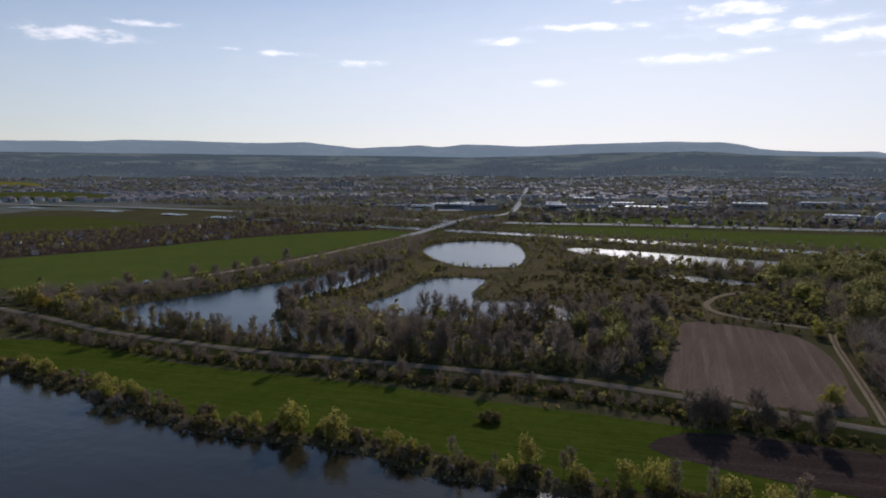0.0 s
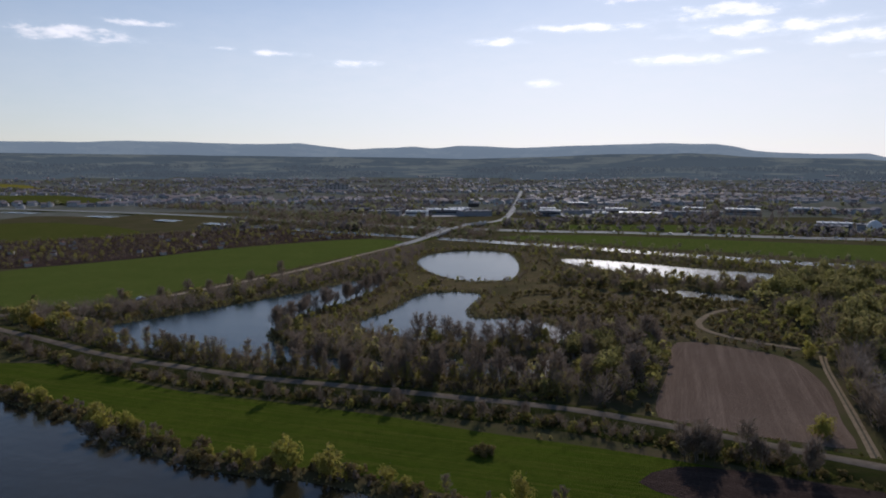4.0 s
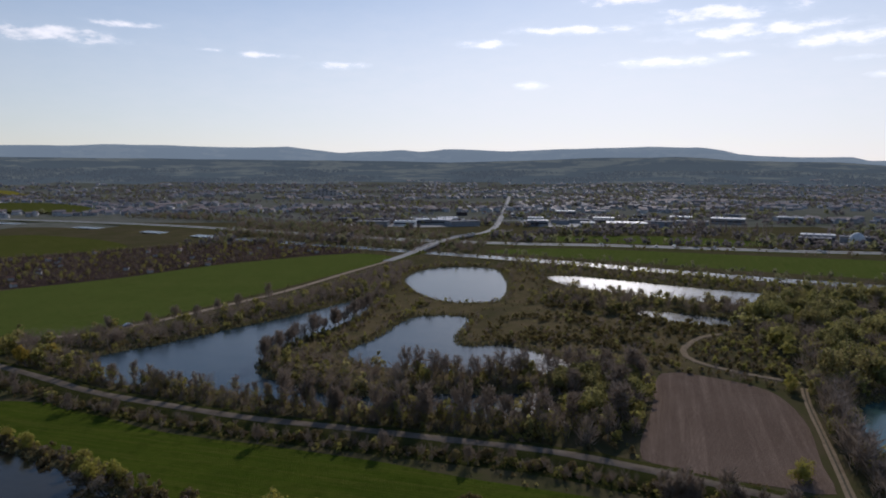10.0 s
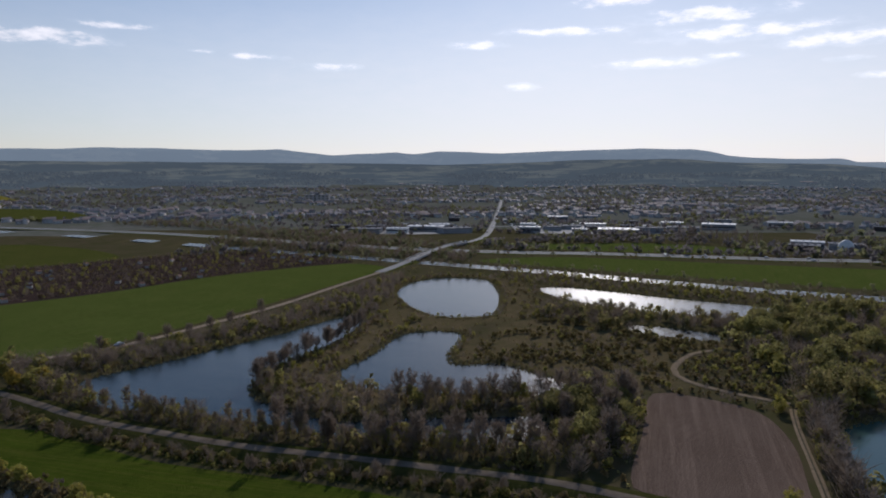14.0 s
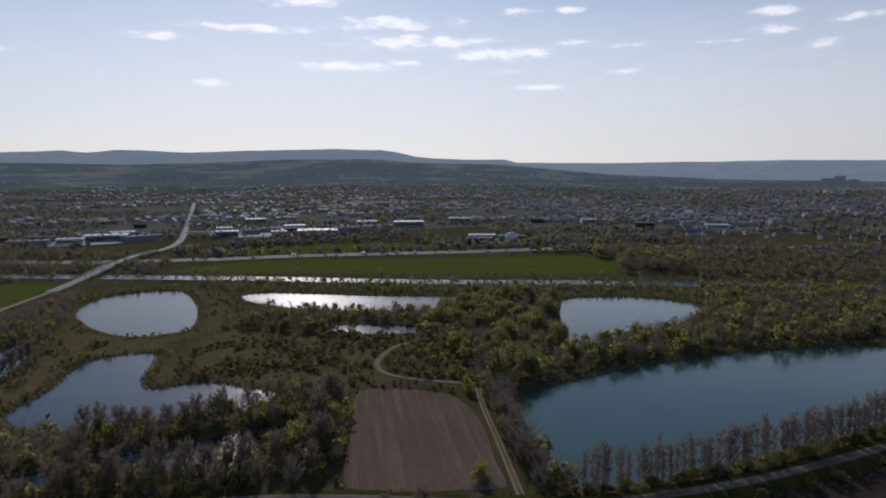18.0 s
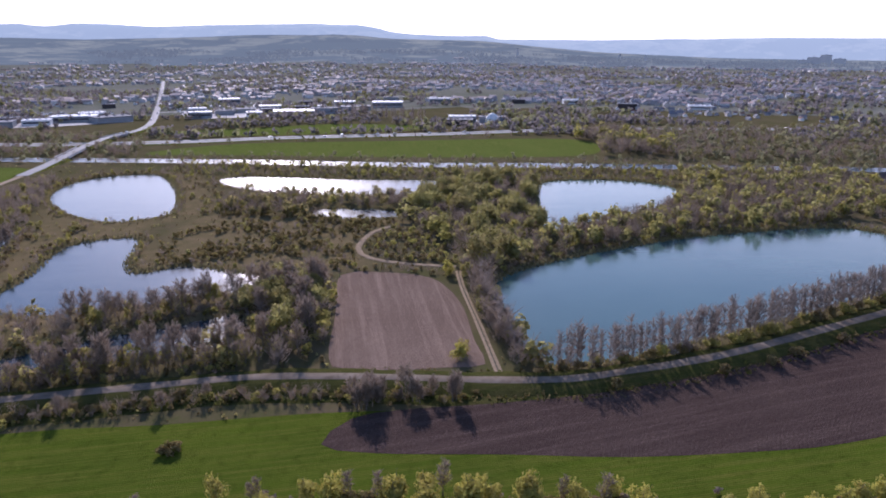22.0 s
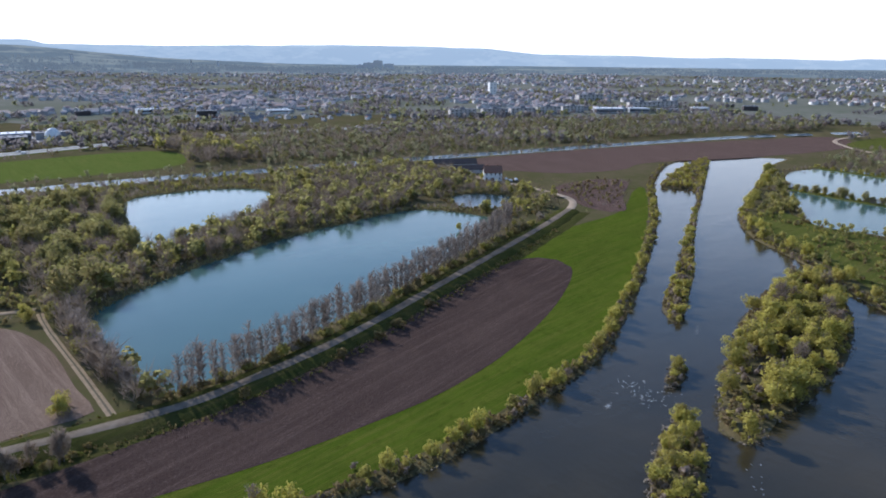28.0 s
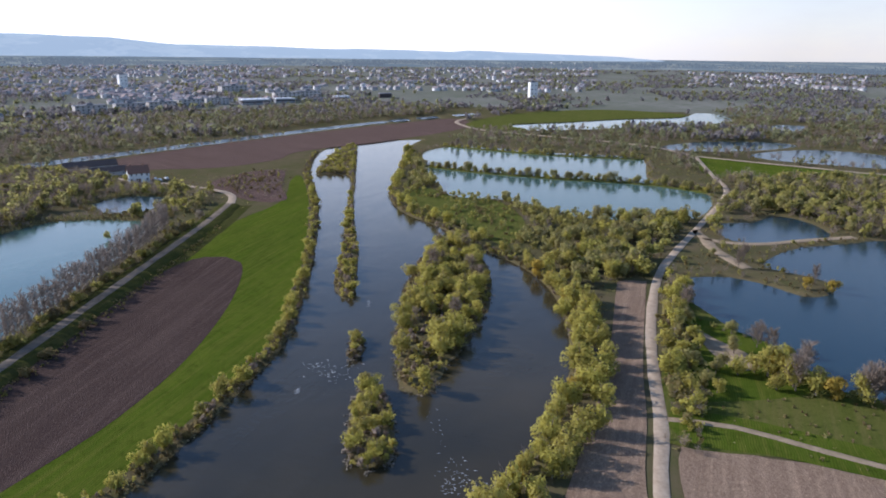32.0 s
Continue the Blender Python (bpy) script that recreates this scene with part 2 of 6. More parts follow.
m = Mat("valley_ground", 0.95, 0.0)
mask = m.t.nodes.new("ShaderNodeAttribute")
mask.attribute_name = "dryness"
grain, patches = m.step(m.noise(1.6, 5), 0.35, 0.7), m.step(m.noise(0.12, 5, 0.65), 0.38, 0.66)
moist = m.mix(grain, m.mix(m.step(m.noise(0.03, 3), 0.4, 0.6), (0.085, 0.073, 0.033), (0.115, 0.087, 0.05)), m.mix(patches, (0.066, 0.073, 0.024), (0.10, 0.08, 0.045)))
dry = m.mix(grain, m.mix(patches, (0.175, 0.132, 0.068), (0.115, 0.094, 0.045)), m.mix(patches, (0.13, 0.096, 0.052), (0.085, 0.076, 0.030)))
m.color(m.mix(mask.outputs["Fac"], moist, dry))
m.bump(m.noise(2.4, 4), 0.5, 0.3)
ground_mat("bank_earth", (0.12, 0.10, 0.07), (0.08, 0.07, 0.04), (0.16, 0.14, 0.10), 0.1, 0.6, 3.0)
# far_ground is lightened to stand in for haze over the town
ground_mat("far_ground", (0.14, 0.14, 0.105), (0.19, 0.18, 0.15), (0.105, 0.115, 0.075), 0.004, 0.015, 0.06)
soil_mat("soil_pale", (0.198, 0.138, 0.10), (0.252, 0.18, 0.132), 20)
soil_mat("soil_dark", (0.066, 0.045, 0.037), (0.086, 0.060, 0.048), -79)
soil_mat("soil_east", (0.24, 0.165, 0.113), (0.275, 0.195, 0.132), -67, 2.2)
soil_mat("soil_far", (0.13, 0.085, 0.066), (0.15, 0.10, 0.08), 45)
grass_mat("meadow_grass", (0.056, 0.082, 0.010), (0.08, 0.11, 0.012), (0.11, 0.116, 0.02), -72, 0.6)
grass_mat("crop_grass", (0.092, 0.122, 0.024), (0.112, 0.14, 0.03), (0.135, 0.142, 0.036), 25, 0.25)
grass_mat("verge_grass", (0.045, 0.052, 0.014), (0.06, 0.062, 0.018), (0.085, 0.072, 0.026), -78, 1.0)
grass_mat("rough_grass", (0.075, 0.092, 0.018), (0.098, 0.105, 0.022), (0.13, 0.115, 0.036), -65, 1.3)
grass_mat("rape_crop", (0.26, 0.21, 0.03), (0.20, 0.18, 0.035), (0.28, 0.23, 0.04), 10, 0.2)
paint_mat("asphalt_worn", (0.20, 0.162, 0.124), (0.115, 0.09, 0.064), 0.95, 0.35, 0.0)
paint_mat("gravel_track", (0.40, 0.315, 0.225), (0.26, 0.195, 0.132), 0.95, 0.5, 0.0)
paint_mat("sand_track", (0.31, 0.235, 0.155), (0.19, 0.145, 0.09), 0.95, 0.5, 0.0)
paint_mat("concrete_road", (0.30, 0.29, 0.27), (0.23, 0.22, 0.205), 0.85, 0.2, 0.1)
water_mat("pond_water", (0.010, 0.026, 0.036), (0.014, 0.032, 0.040), 0.2, 0.7, 0.9)
water_mat("lake_water", (0.048, 0.092, 0.080), (0.058, 0.106, 0.090), 0.13, 0.4, 0.9)
water_mat("windy_water", (0.012, 0.026, 0.034), (0.016, 0.032, 0.038), 0.26, 0.5, 1.1)
water_mat("river_water", (0.026, 0.022, 0.012), (0.046, 0.036, 0.018), 0.14, 1.0, 0.5)
leaf_mat("willow_leaf", (0.385, 0.345, 0.075), (0.46, 0.415, 0.095), (0.35, 0.28, 0.095), 0.55)
leaf_mat("wood_leaf", (0.27, 0.252, 0.092), (0.34, 0.315, 0.11), (0.30, 0.232, 0.11), 0.62)
leaf_mat("sallow_leaf", (0.31, 0.285, 0.075), (0.38, 0.35, 0.095), (0.29, 0.24, 0.09), 0.55)
leaf_mat("shrub_leaf", (0.19, 0.15, 0.06), (0.245, 0.195, 0.07), (0.21, 0.15, 0.092), 0.4)
# far_leaf and far_twig are greyed and cooled: distance haze put into the colour
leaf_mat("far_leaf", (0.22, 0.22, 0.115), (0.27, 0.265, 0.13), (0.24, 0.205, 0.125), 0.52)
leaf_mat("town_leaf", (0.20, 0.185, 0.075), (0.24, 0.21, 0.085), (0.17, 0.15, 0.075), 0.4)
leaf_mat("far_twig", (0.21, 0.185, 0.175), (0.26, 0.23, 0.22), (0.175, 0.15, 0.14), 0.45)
leaf_mat("meadow_leaf", (0.13, 0.14, 0.03), (0.16, 0.16, 0.04), (0.12, 0.11, 0.035), 0.4)
leaf_mat("gold_leaf", (0.38, 0.265, 0.05), (0.42, 0.31, 0.06), (0.32, 0.24, 0.05), 0.45)
leaf_mat("twig_wood", (0.25, 0.195, 0.15), (0.31, 0.245, 0.19), (0.20, 0.155, 0.11), 0.35)
leaf_mat("blossom_leaf", (0.30, 0.24, 0.19), (0.24, 0.19, 0.14), (0.2, 0.17, 0.1), 0.25)
leaf_mat("poplar_twig", (0.235, 0.195, 0.165), (0.28, 0.235, 0.20), (0.195, 0.16, 0.13), 0.4)
leaf_mat("reed_blade", (0.26, 0.21, 0.10), (0.20, 0.18, 0.07), (0.30, 0.25, 0.14), 0.3)
paint_mat("bark", (0.15, 0.12, 0.095), (0.21, 0.175, 0.14), 0.95, 3.0, 0.1)
paint_mat("stone_pale", (0.22, 0.185, 0.14), (0.13, 0.108, 0.08), 0.9, 1.0, 0.2)

# ---- small tools ----
def mesh_of(name, verts, faces, material, smooth=False, normals=None):
    """A mesh from arrays; faces is an (n, 3) or (n, 4) array."""
    verts, faces = np.asarray(verts, np.float32), np.asarray(faces, np.int32)
    me = bpy.data.meshes.new(name)
    k = faces.shape[1]
    me.vertices.add(len(verts))
    me.vertices.foreach_set("co", verts.ravel())
    me.loops.add(faces.size)
    me.loops.foreach_set("vertex_index", faces.ravel())
    me.polygons.add(len(faces))
    me.polygons.foreach_set("loop_start", np.arange(0, faces.size, k, dtype=np.int32))
    if smooth:
        me.polygons.foreach_set("use_smooth", np.ones(len(faces), bool))
    me.update(calc_edges=True)
    if normals is not None:
        me.attributes.new("custom_normal", "FLOAT_VECTOR", "POINT").data.foreach_set("vector", np.asarray(normals, np.float32).ravel())
    me.materials.append(MATS[material])
    return me


def thing(name, label, category, group="", kind="", data=None):
    return tagged(new(name, data), label, category, group, kind)


def part(name, bm, material, parent, label=""):
    """Links a bmesh, or a ready mesh, as one part under a thing or a part."""
    if isinstance(bm, bmesh.types.BMesh):
        me = bpy.data.meshes.new(name)
        bm.to_mesh(me)
        bm.free()
        me.materials.append(MATS[material])
    else:
        me = bm
    ob = new(name, me)
    ob.parent = parent
    return tagged(ob, label)


def smooth_line(pts, closed=False, step=4.0):
    """A round line through the plan's points (Catmull-Rom)."""
    p = np.array(pts, float)
    n = len(p)
    out = []
    for i in range(n if closed else n - 1):
        a, b, c, d = (p[(i + k) % n] if closed else p[min(max(i + k, 0), n - 1)] for k in (-1, 0, 1, 2))
        m = max(2, int(np.linalg.norm(c - b) / step))
        t = (np.arange(m) / m)[:, None]
        out.append(0.5 * (2 * b + (c - a) * t + (2 * a - 5 * b + 4 * c - d) * t**2 + (3 * b - a - 3 * c + d) * t**3))
    if not closed:
        out.append(p[-1:])
    return np.concatenate(out)


def inside(pts, ring):
    x, y = pts[:, 0], pts[:, 1]
    res = np.zeros(len(pts), bool)
    a, b = ring, np.roll(ring, -1, 0)
    for (x0, y0), (x1, y1) in zip(a, b):
        if y0 != y1:
            res ^= ((y0 > y) != (y1 > y)) & (x < (x1 - x0) * (y - y0) / (y1 - y0) + x0)
    return res


def away(pts, line, closed=False):
    """Distance from points to a line."""
    a, b = (line, np.roll(line, -1, 0)) if closed else (line[:-1], line[1:])
    best = np.full(len(pts), 1e9)
    for p, q in zip(a, b):
        d = q - p
        t = np.clip(((pts - p) @ d) / max(d @ d, 1e-9), 0, 1)
        best = np.minimum(best, ((pts - p - t[:, None] * d) ** 2).sum(1))
    return np.sqrt(best)


def signed(pts, ring):
    """Distance to a ring, below zero inside it."""
    return np.where(inside(pts, ring), -1, 1) * away(pts, ring, True)


def offset_line(line, by):
    d = np.gradient(line, axis=0)
    d /= np.linalg.norm(d, axis=1, keepdims=True) + 1e-9
    return line + by * np.stack([d[:, 1], -d[:, 0]], 1)


# ---- plan, in metres: x east, y north ----
WATER = {
    "pond_west": [(-113.4, 231.5), (-98.1, 247.9), (-86.8, 262.2), (-69.6, 283.3), (-51.4, 307.7), (-33.4, 334.2), (-20.6, 334.8), (-24, 303.4), (-30.3, 281.1), (-41.5, 258), (-49.6, 243.8), (-52.9, 227.1), (-50.1, 212.3), (-37.5, 199), (-18.7, 187.6), (-1.9, 189.1), (24.8, 188.9), (40.5, 186.8), (36.5, 171), (16.7, 169.2), (-16.9, 174.6), (-42.6, 185.3), (-62.4, 194.6), (-80.2, 198.1), (-92.2, 200.3), (-105.8, 215.5)],
    "pond_middle": [(-25, 239.1), (-14.8, 259.8), (-4.6, 291.4), (6.2, 299), (21.7, 295.9), (23.6, 285.3), (16.5, 258.4), (18.4, 244.8), (31.1, 245.5), (38.9, 241.6), (49.6, 226.9), (55.4, 219), (62.3, 211.1), (49.5, 208.3), (34.8, 209.4), (16.1, 209.6), (-2.6, 210.8), (-14.4, 216.9), (-22.2, 225.2)],
    "pond_north": [(-8.1, 405.2), (-0, 436.6), (20.2, 456.5), (50.7, 449.5), (55.3, 411.4), (51.3, 365.7), (44.3, 336.5), (37.5, 328), (15.2, 329.4), (1, 353.3), (-5.6, 378)],
    "pond_bright": [(80.2, 411), (104, 410.7), (154.8, 371.8), (198.1, 342.2), (180.2, 320.7), (157.2, 318.1), (141.8, 325.8), (113.8, 345.1), (87.8, 371.7)],
    "pond_reeds": [(106.2, 308.2), (139.1, 286.9), (130.5, 273.5), (103.3, 291)],
    "pond_fen": [(236.5, 299.7), (256.7, 309.4), (290.7, 289.6), (301.3, 258.7), (269, 231.7), (234.1, 222.6), (204.9, 218.6), (180.5, 219.4), (198.7, 249.3)],
    "lake": [(121.2, 173.5), (141.7, 181.4), (166.2, 183.5), (197.6, 183.8), (230, 180.2), (261.3, 172.7), (294.5, 159.4), (300.7, 139.1), (297.2, 114.8), (286.7, 106.9), (229.9, 104.1), (194.5, 104.6), (165.9, 106.1), (138.2, 107.8), (117.3, 109.6), (104.4, 113.3), (97.5, 119.2), (102.5, 134.7), (112.4, 156.9)],
    "pond_house": [(328.4, 155.8), (348.9, 148.3), (348.3, 124.1), (317.5, 121.8), (312.3, 138.3)],
    "pond_east": [(509.5, -12.9), (541.3, -47.3), (510.8, -97.8), (500.1, -138.1), (475.4, -166.9), (397.2, -146.9), (357.4, -164.9), (307.1, -140.6), (298.9, -107.7), (309.5, -76.1), (341.9, -52.8), (351.9, -24.4), (391.8, -17.6), (430.4, -12.8)],
    "lake_far": [(696.1, -102), (724, -166.1), (759.8, -237.8), (785.6, -315.5), (849.2, -368.7), (757.7, -364.7), (694.5, -296.7), (677.8, -220.4), (662, -163.9), (653.5, -114.7)],
    "pond_grove": [(547.9, -211.4), (572.1, -252.7), (573.6, -296), (562.2, -324.9), (540.2, -311.1), (517.5, -260.3), (522.2, -207.8)],
    "pond_meadow": [(499.1, -259.4), (518.8, -290.6), (525, -330.1), (499.6, -359.9), (464.5, -352.6), (438.1, -322.9), (448.2, -305.3), (464.1, -275.5), (480.6, -259.4)],
    "pond_wood": [(698.6, -378.8), (718.4, -424.5), (652.8, -385.6), (642.6, -351.8)],
    "pond_cove": [(291, -141.4), (294.2, -159.8), (306.2, -177.8), (291.7, -186.1), (268.3, -180.3), (260.1, -153.3), (263.7, -136.5), (278.3, -137)],
    "lake_east": [(213.6, -94.8), (218.1, -111.5), (210.4, -122.6), (198.7, -128.9), (197.8, -136.8), (210.9, -146.2), (219.6, -141), (230.3, -132.8), (250.3, -154.6), (256.6, -176.8), (260.1, -214.7), (206.3, -242.4), (146.8, -202), (123.5, -151.5), (130.5, -116.4), (136.2, -99.3), (149.3, -101.8), (163.3, -99.4), (169.2, -93.3), (178.8, -87.9), (194.7, -88.4)],
}
BANK_NORTH = [(-423.9, 348.4), (-252.2, 242.4), (-161.3, 186.8), (-102.2, 154.8), (-74.5, 139), (-51.8, 122.5), (-36.8, 115.2), (-22.8, 111.9), (-11.7, 107.7), (0.2, 99.4), (14.1, 95.3), (35.9, 85.9), (59.7, 72.1), (82.4, 58.6), (101.6, 47.1), (122.6, 40.5), (147.7, 34), (167.8, 30.5), (207.4, 31.2), (269.1, 36.3), (345.1, 46.3), (409.5, 59), (450.7, 64.4), (506.5, 66.2), (570.8, 50.1)]
BANK_SOUTH = [(580.9, -11.2), (526.8, 1.8), (430.1, 6.4), (359, 9.7), (317, 2.1), (286.3, -15.2), (251.5, -31.7), (226.3, -44.2), (197.7, -48.8), (159, -44.9), (137.9, -38.5), (120.7, -30.9), (99.3, -17.5), (60.9, -4), (20.5, 12.1), (-40.1, 42.4), (-120.9, 85.8), (-252.2, 161.6), (-423.9, 252.5)]
ISLES = {
    "long": [(197.8, 15.3), (204.6, 21.3), (224.3, 23.7), (252.7, 24.2), (307.9, 28.2), (409.9, 35.9), (413.3, 55.2), (450.9, 57.7), (515.8, 53), (536.2, 41.9), (451.2, 34.7), (308, 24.3), (260.5, 18.5), (218.5, 15.7)],
    "round": [(136.4, -4.8), (144.3, 0.3), (183.1, 1.2), (212.8, -1.2), (252.2, -10.1), (264.1, -23.6), (236.8, -30.1), (201.4, -29), (170.5, -20.9), (149.5, -11.5), (138.5, -8.7)],
    "near": [(110.1, 8.6), (131.2, 10), (142.2, 8.2), (139.3, 3.2), (122.3, -0.1), (110.2, 0.7)],
    "rock": [(155.1, 12.5), (169.1, 13.7), (169.1, 9.8), (157.2, 9.5)],
}
CANAL = [(-650, 915), (-480, 842), (-320, 755), (-156.9, 645.7), (-39.1, 570.4), (52.9, 512.4), (114.3, 471.2), (204.8, 405.5), (283.1, 357.8), (372.3, 296.9), (448.9, 243.9), (517.3, 191.5), (611.4, 120.5), (716.1, 34.8), (796, -50.5), (846.7, -119.9)]
LEVEE = [(-333, 333.3), (-137.6, 217.3), (-95.4, 190.4), (-66.7, 176.9), (-40.9, 166.3), (-19.1, 159.9), (7.7, 151.4), (32.3, 143.3), (51.1, 133.2), (64, 125.2), (80.7, 114.3), (97.4, 105.4), (112.3, 101.6), (129.2, 97.9), (151.1, 95.1), (191.7, 92.7), (243, 89.7), (288.9, 87.3), (327.7, 86.8)]
RIVER_WATER = np.concatenate([smooth_line(BANK_NORTH), smooth_line(BANK_SOUTH)])
RINGS = {k: smooth_line(v, True) for k, v in WATER.items()}
RINGS["river"] = RIVER_WATER
canal = smooth_line(CANAL, step=12)
RINGS["canal"] = np.concatenate([offset_line(canal, -9), offset_line(canal, 9)[::-1]])
ISLE_RINGS = {k: smooth_line(v, True, 3) for k, v in ISLES.items()}
LEVEE_LINE = smooth_line(LEVEE)

# height of the far land and of the ridge behind it, in degrees over the heading
RIDGE_HEADINGS = np.array([-180, -90, -60, -31.1, -27.6, -23.9, -19.9, -15.7, -13.1, -10.8, -8.6, -6.7, -2.0, 0.3, 2.2, 7.5, 12.1, 18.8, 22.7, 24.3, 25.5, 27.0, 29.1, 33.1, 34.0, 42.2, 50.3, 54.7, 58.9, 63.0, 67.3, 71.7, 76.2, 84.0, 85.4, 93.1, 94.4, 102.3, 106.7, 111.0, 118.9, 124.9, 140, 180])
RIDGE = np.array([1.5, 1.8, 2.0, 1.86, 1.94, 2.06, 2.09, 1.98, 2.01, 2.08, 1.82, 1.61, 1.82, 1.73, 1.97, 1.79, 1.97, 2.11, 2.03, 1.79, 1.48, 1.29, 1.23, 1.16, 0.92, 0.83, 0.89, 0.95, 0.87, 0.82, 0.67, 0.22, 0.19, -0.03, 0.04, -0.17, -0.05, -0.3, -0.42, -0.79, -0.95, -1.16, -1.26, 1.0])
HEADINGS = np.array([-180, -90, -45, -31, -21, -12, -7.6, -2, 2.6, 8, 15, 22, 24, 26, 33, 36, 42, 51, 58, 66, 72, 79, 89, 99, 110, 117, 127, 180.0])
FORE = np.array([1.0, 1.0, 1.0, .95, .95, .9, .9, .85, .75, .9, 1.15, 1.2, 1.0, .85, .7, .35, -.2, -.6, -.7, -.75, -.8, -.85, -.9, -.9, -.9, -.95, -1.0, .4])


def far_height(x, y):
    """Level valley floor that rises towards the hills beyond two kilometres."""
    r, az = np.hypot(x, y), np.degrees(np.arctan2(x, y))
    t = np.clip((r - 2100) / 2100, 0, 1)
    top = 70 + 4200 * np.tan(np.radians(np.interp(az, HEADINGS, FORE)))
    return np.maximum(top, 0) * t**1.6


def shore(pts):
    """Distance to the nearest water, below zero over water; islands count as land."""
    best = np.full(len(pts), 60.0)
    for name, ring in RINGS.items():
        lo, hi = ring.min(0) - 30, ring.max(0) + 30
        near = ((pts > lo) & (pts < hi)).all(1)
        if not near.any():
            continue
        d = signed(pts[near], ring)
        if name == "river":
            for isle in ISLE_RINGS.values():
                d = np.maximum(d, -signed(pts[near], isle))
        best[near] = np.minimum(best[near], d)
    return best


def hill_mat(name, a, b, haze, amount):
    """Far woods, with bluish air haze put in as a faint emission."""
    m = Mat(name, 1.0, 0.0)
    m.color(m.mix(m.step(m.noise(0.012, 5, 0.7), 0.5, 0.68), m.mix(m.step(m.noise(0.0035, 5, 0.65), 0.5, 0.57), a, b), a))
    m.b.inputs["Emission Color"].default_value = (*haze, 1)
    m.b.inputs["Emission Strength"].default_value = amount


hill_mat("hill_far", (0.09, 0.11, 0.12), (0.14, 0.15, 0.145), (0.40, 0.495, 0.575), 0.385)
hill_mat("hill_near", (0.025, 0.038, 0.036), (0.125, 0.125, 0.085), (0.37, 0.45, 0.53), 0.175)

# ---- ground: one sheet to the foot of the hills ----
def spread(lo, hi, step):
    fine = np.arange(lo, hi + 1, step)
    outer, s = [], step
    x = hi
    while x < 4800:
        s = min(s * 1.25, 160)
        x += s
        outer.append(x)
    inner, s, x = [], step, lo
    while x > -4800:
        s = min(s * 1.25, 160)
        x -= s
        inner.append(x)
    return np.array(inner[::-1] + list(fine) + outer)


gx, gy = spread(-300, 640, 4.0), spread(-270, 520, 4.0)
GX, GY = np.meshgrid(gx, gy)
flat = np.stack([GX.ravel(), GY.ravel()], 1)
land = shore(flat)
gz = np.clip(-0.5 + land * 0.3, -2.2, 0.0) + far_height(flat[:, 0], flat[:, 1])
gi = np.arange(len(flat)).reshape(GX.shape)
quads = np.stack([gi[:-1, :-1], gi[:-1, 1:], gi[1:, 1:], gi[1:, :-1]], -1).reshape(-1, 4)
DRY = ([(-38.3, 205.9), (-45.9, 230.9), (-37.5, 257.9), (-27.3, 286.9), (-18.8, 326.2), (-10.9, 340.3), (-10.1, 401.5), (-3.8, 443.1), (21.3, 463.8), (55.5, 455.7), (74.5, 427.8), (68.5, 353.2), (53, 317.4), (33.5, 313.9), (27.6, 296.8), (33.2, 260), (62.3, 230.6), (76, 213), (62.3, 207.2), (22.9, 199.7), (-16.6, 200.2)],
       [(33.1, 256.2), (37.3, 292.7), (62.7, 324.8), (93.6, 298.8), (132.5, 266.8), (128.6, 255.3), (113.1, 254.5), (99.5, 238.1), (95.6, 212.9), (78, 213), (60.4, 224.8)])
dryness = np.clip(0.75 - np.abs(land - 1.5) * 0.22, 0, 1)
close = (np.abs(flat - (24, 335)) < 200).all(1)
for ring in DRY:
    dryness[close] = np.maximum(dryness[close], np.clip(0.5 - signed(flat[close], smooth_line(ring, True)) / 8, 0, 1))
ground_mesh = mesh_of("ground", np.c_[flat, gz], quads, "valley_ground", True)
ground_mesh.attributes.new("dryness", "FLOAT", "POINT").data.foreach_set("value", dryness.astype(np.float32))
ground_mesh.materials.append(MATS["far_ground"])
mid = flat[quads].mean(1)
# beyond 2750 m the ground also carries the hill material's haze emission
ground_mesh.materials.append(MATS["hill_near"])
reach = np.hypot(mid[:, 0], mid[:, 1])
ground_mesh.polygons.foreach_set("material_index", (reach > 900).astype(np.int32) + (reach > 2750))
thing("ground", "rough olive and tan grassland of a river valley floor", "ground", kind="structure", data=ground_mesh)


def sheet(name, ring, z, material, label, category, kind="structure", parent=None):
    """A flat sheet over a ring of the plan."""
    bm = bmesh.new()
    rise = far_height(ring[:, 0], ring[:, 1])
    face = bm.faces.new([bm.verts.new((x, y, z + h)) for (x, y), h in zip(ring, rise)])
    bmesh.ops.triangulate(bm, faces=[face])
    bm.normal_update()
    for f in bm.faces:
        if f.normal.z < 0:
            f.normal_flip()
    me = bpy.data.meshes.new(name)
    bm.to_mesh(me)
    bm.free()
    me.materials.append(MATS[material])
    return thing(name, label, category, kind=kind, data=me)


def grown(ring, by):
    area = (ring[:, 0] * np.roll(ring[:, 1], -1) - ring[:, 1] * np.roll(ring[:, 0], -1)).sum()
    d = np.roll(ring, -1, 0) - np.roll(ring, 1, 0)
    d /= np.linalg.norm(d, axis=1, keepdims=True) + 1e-9
    return ring + (by if area > 0 else -by) * np.stack([d[:, 1], -d[:, 0]], 1)


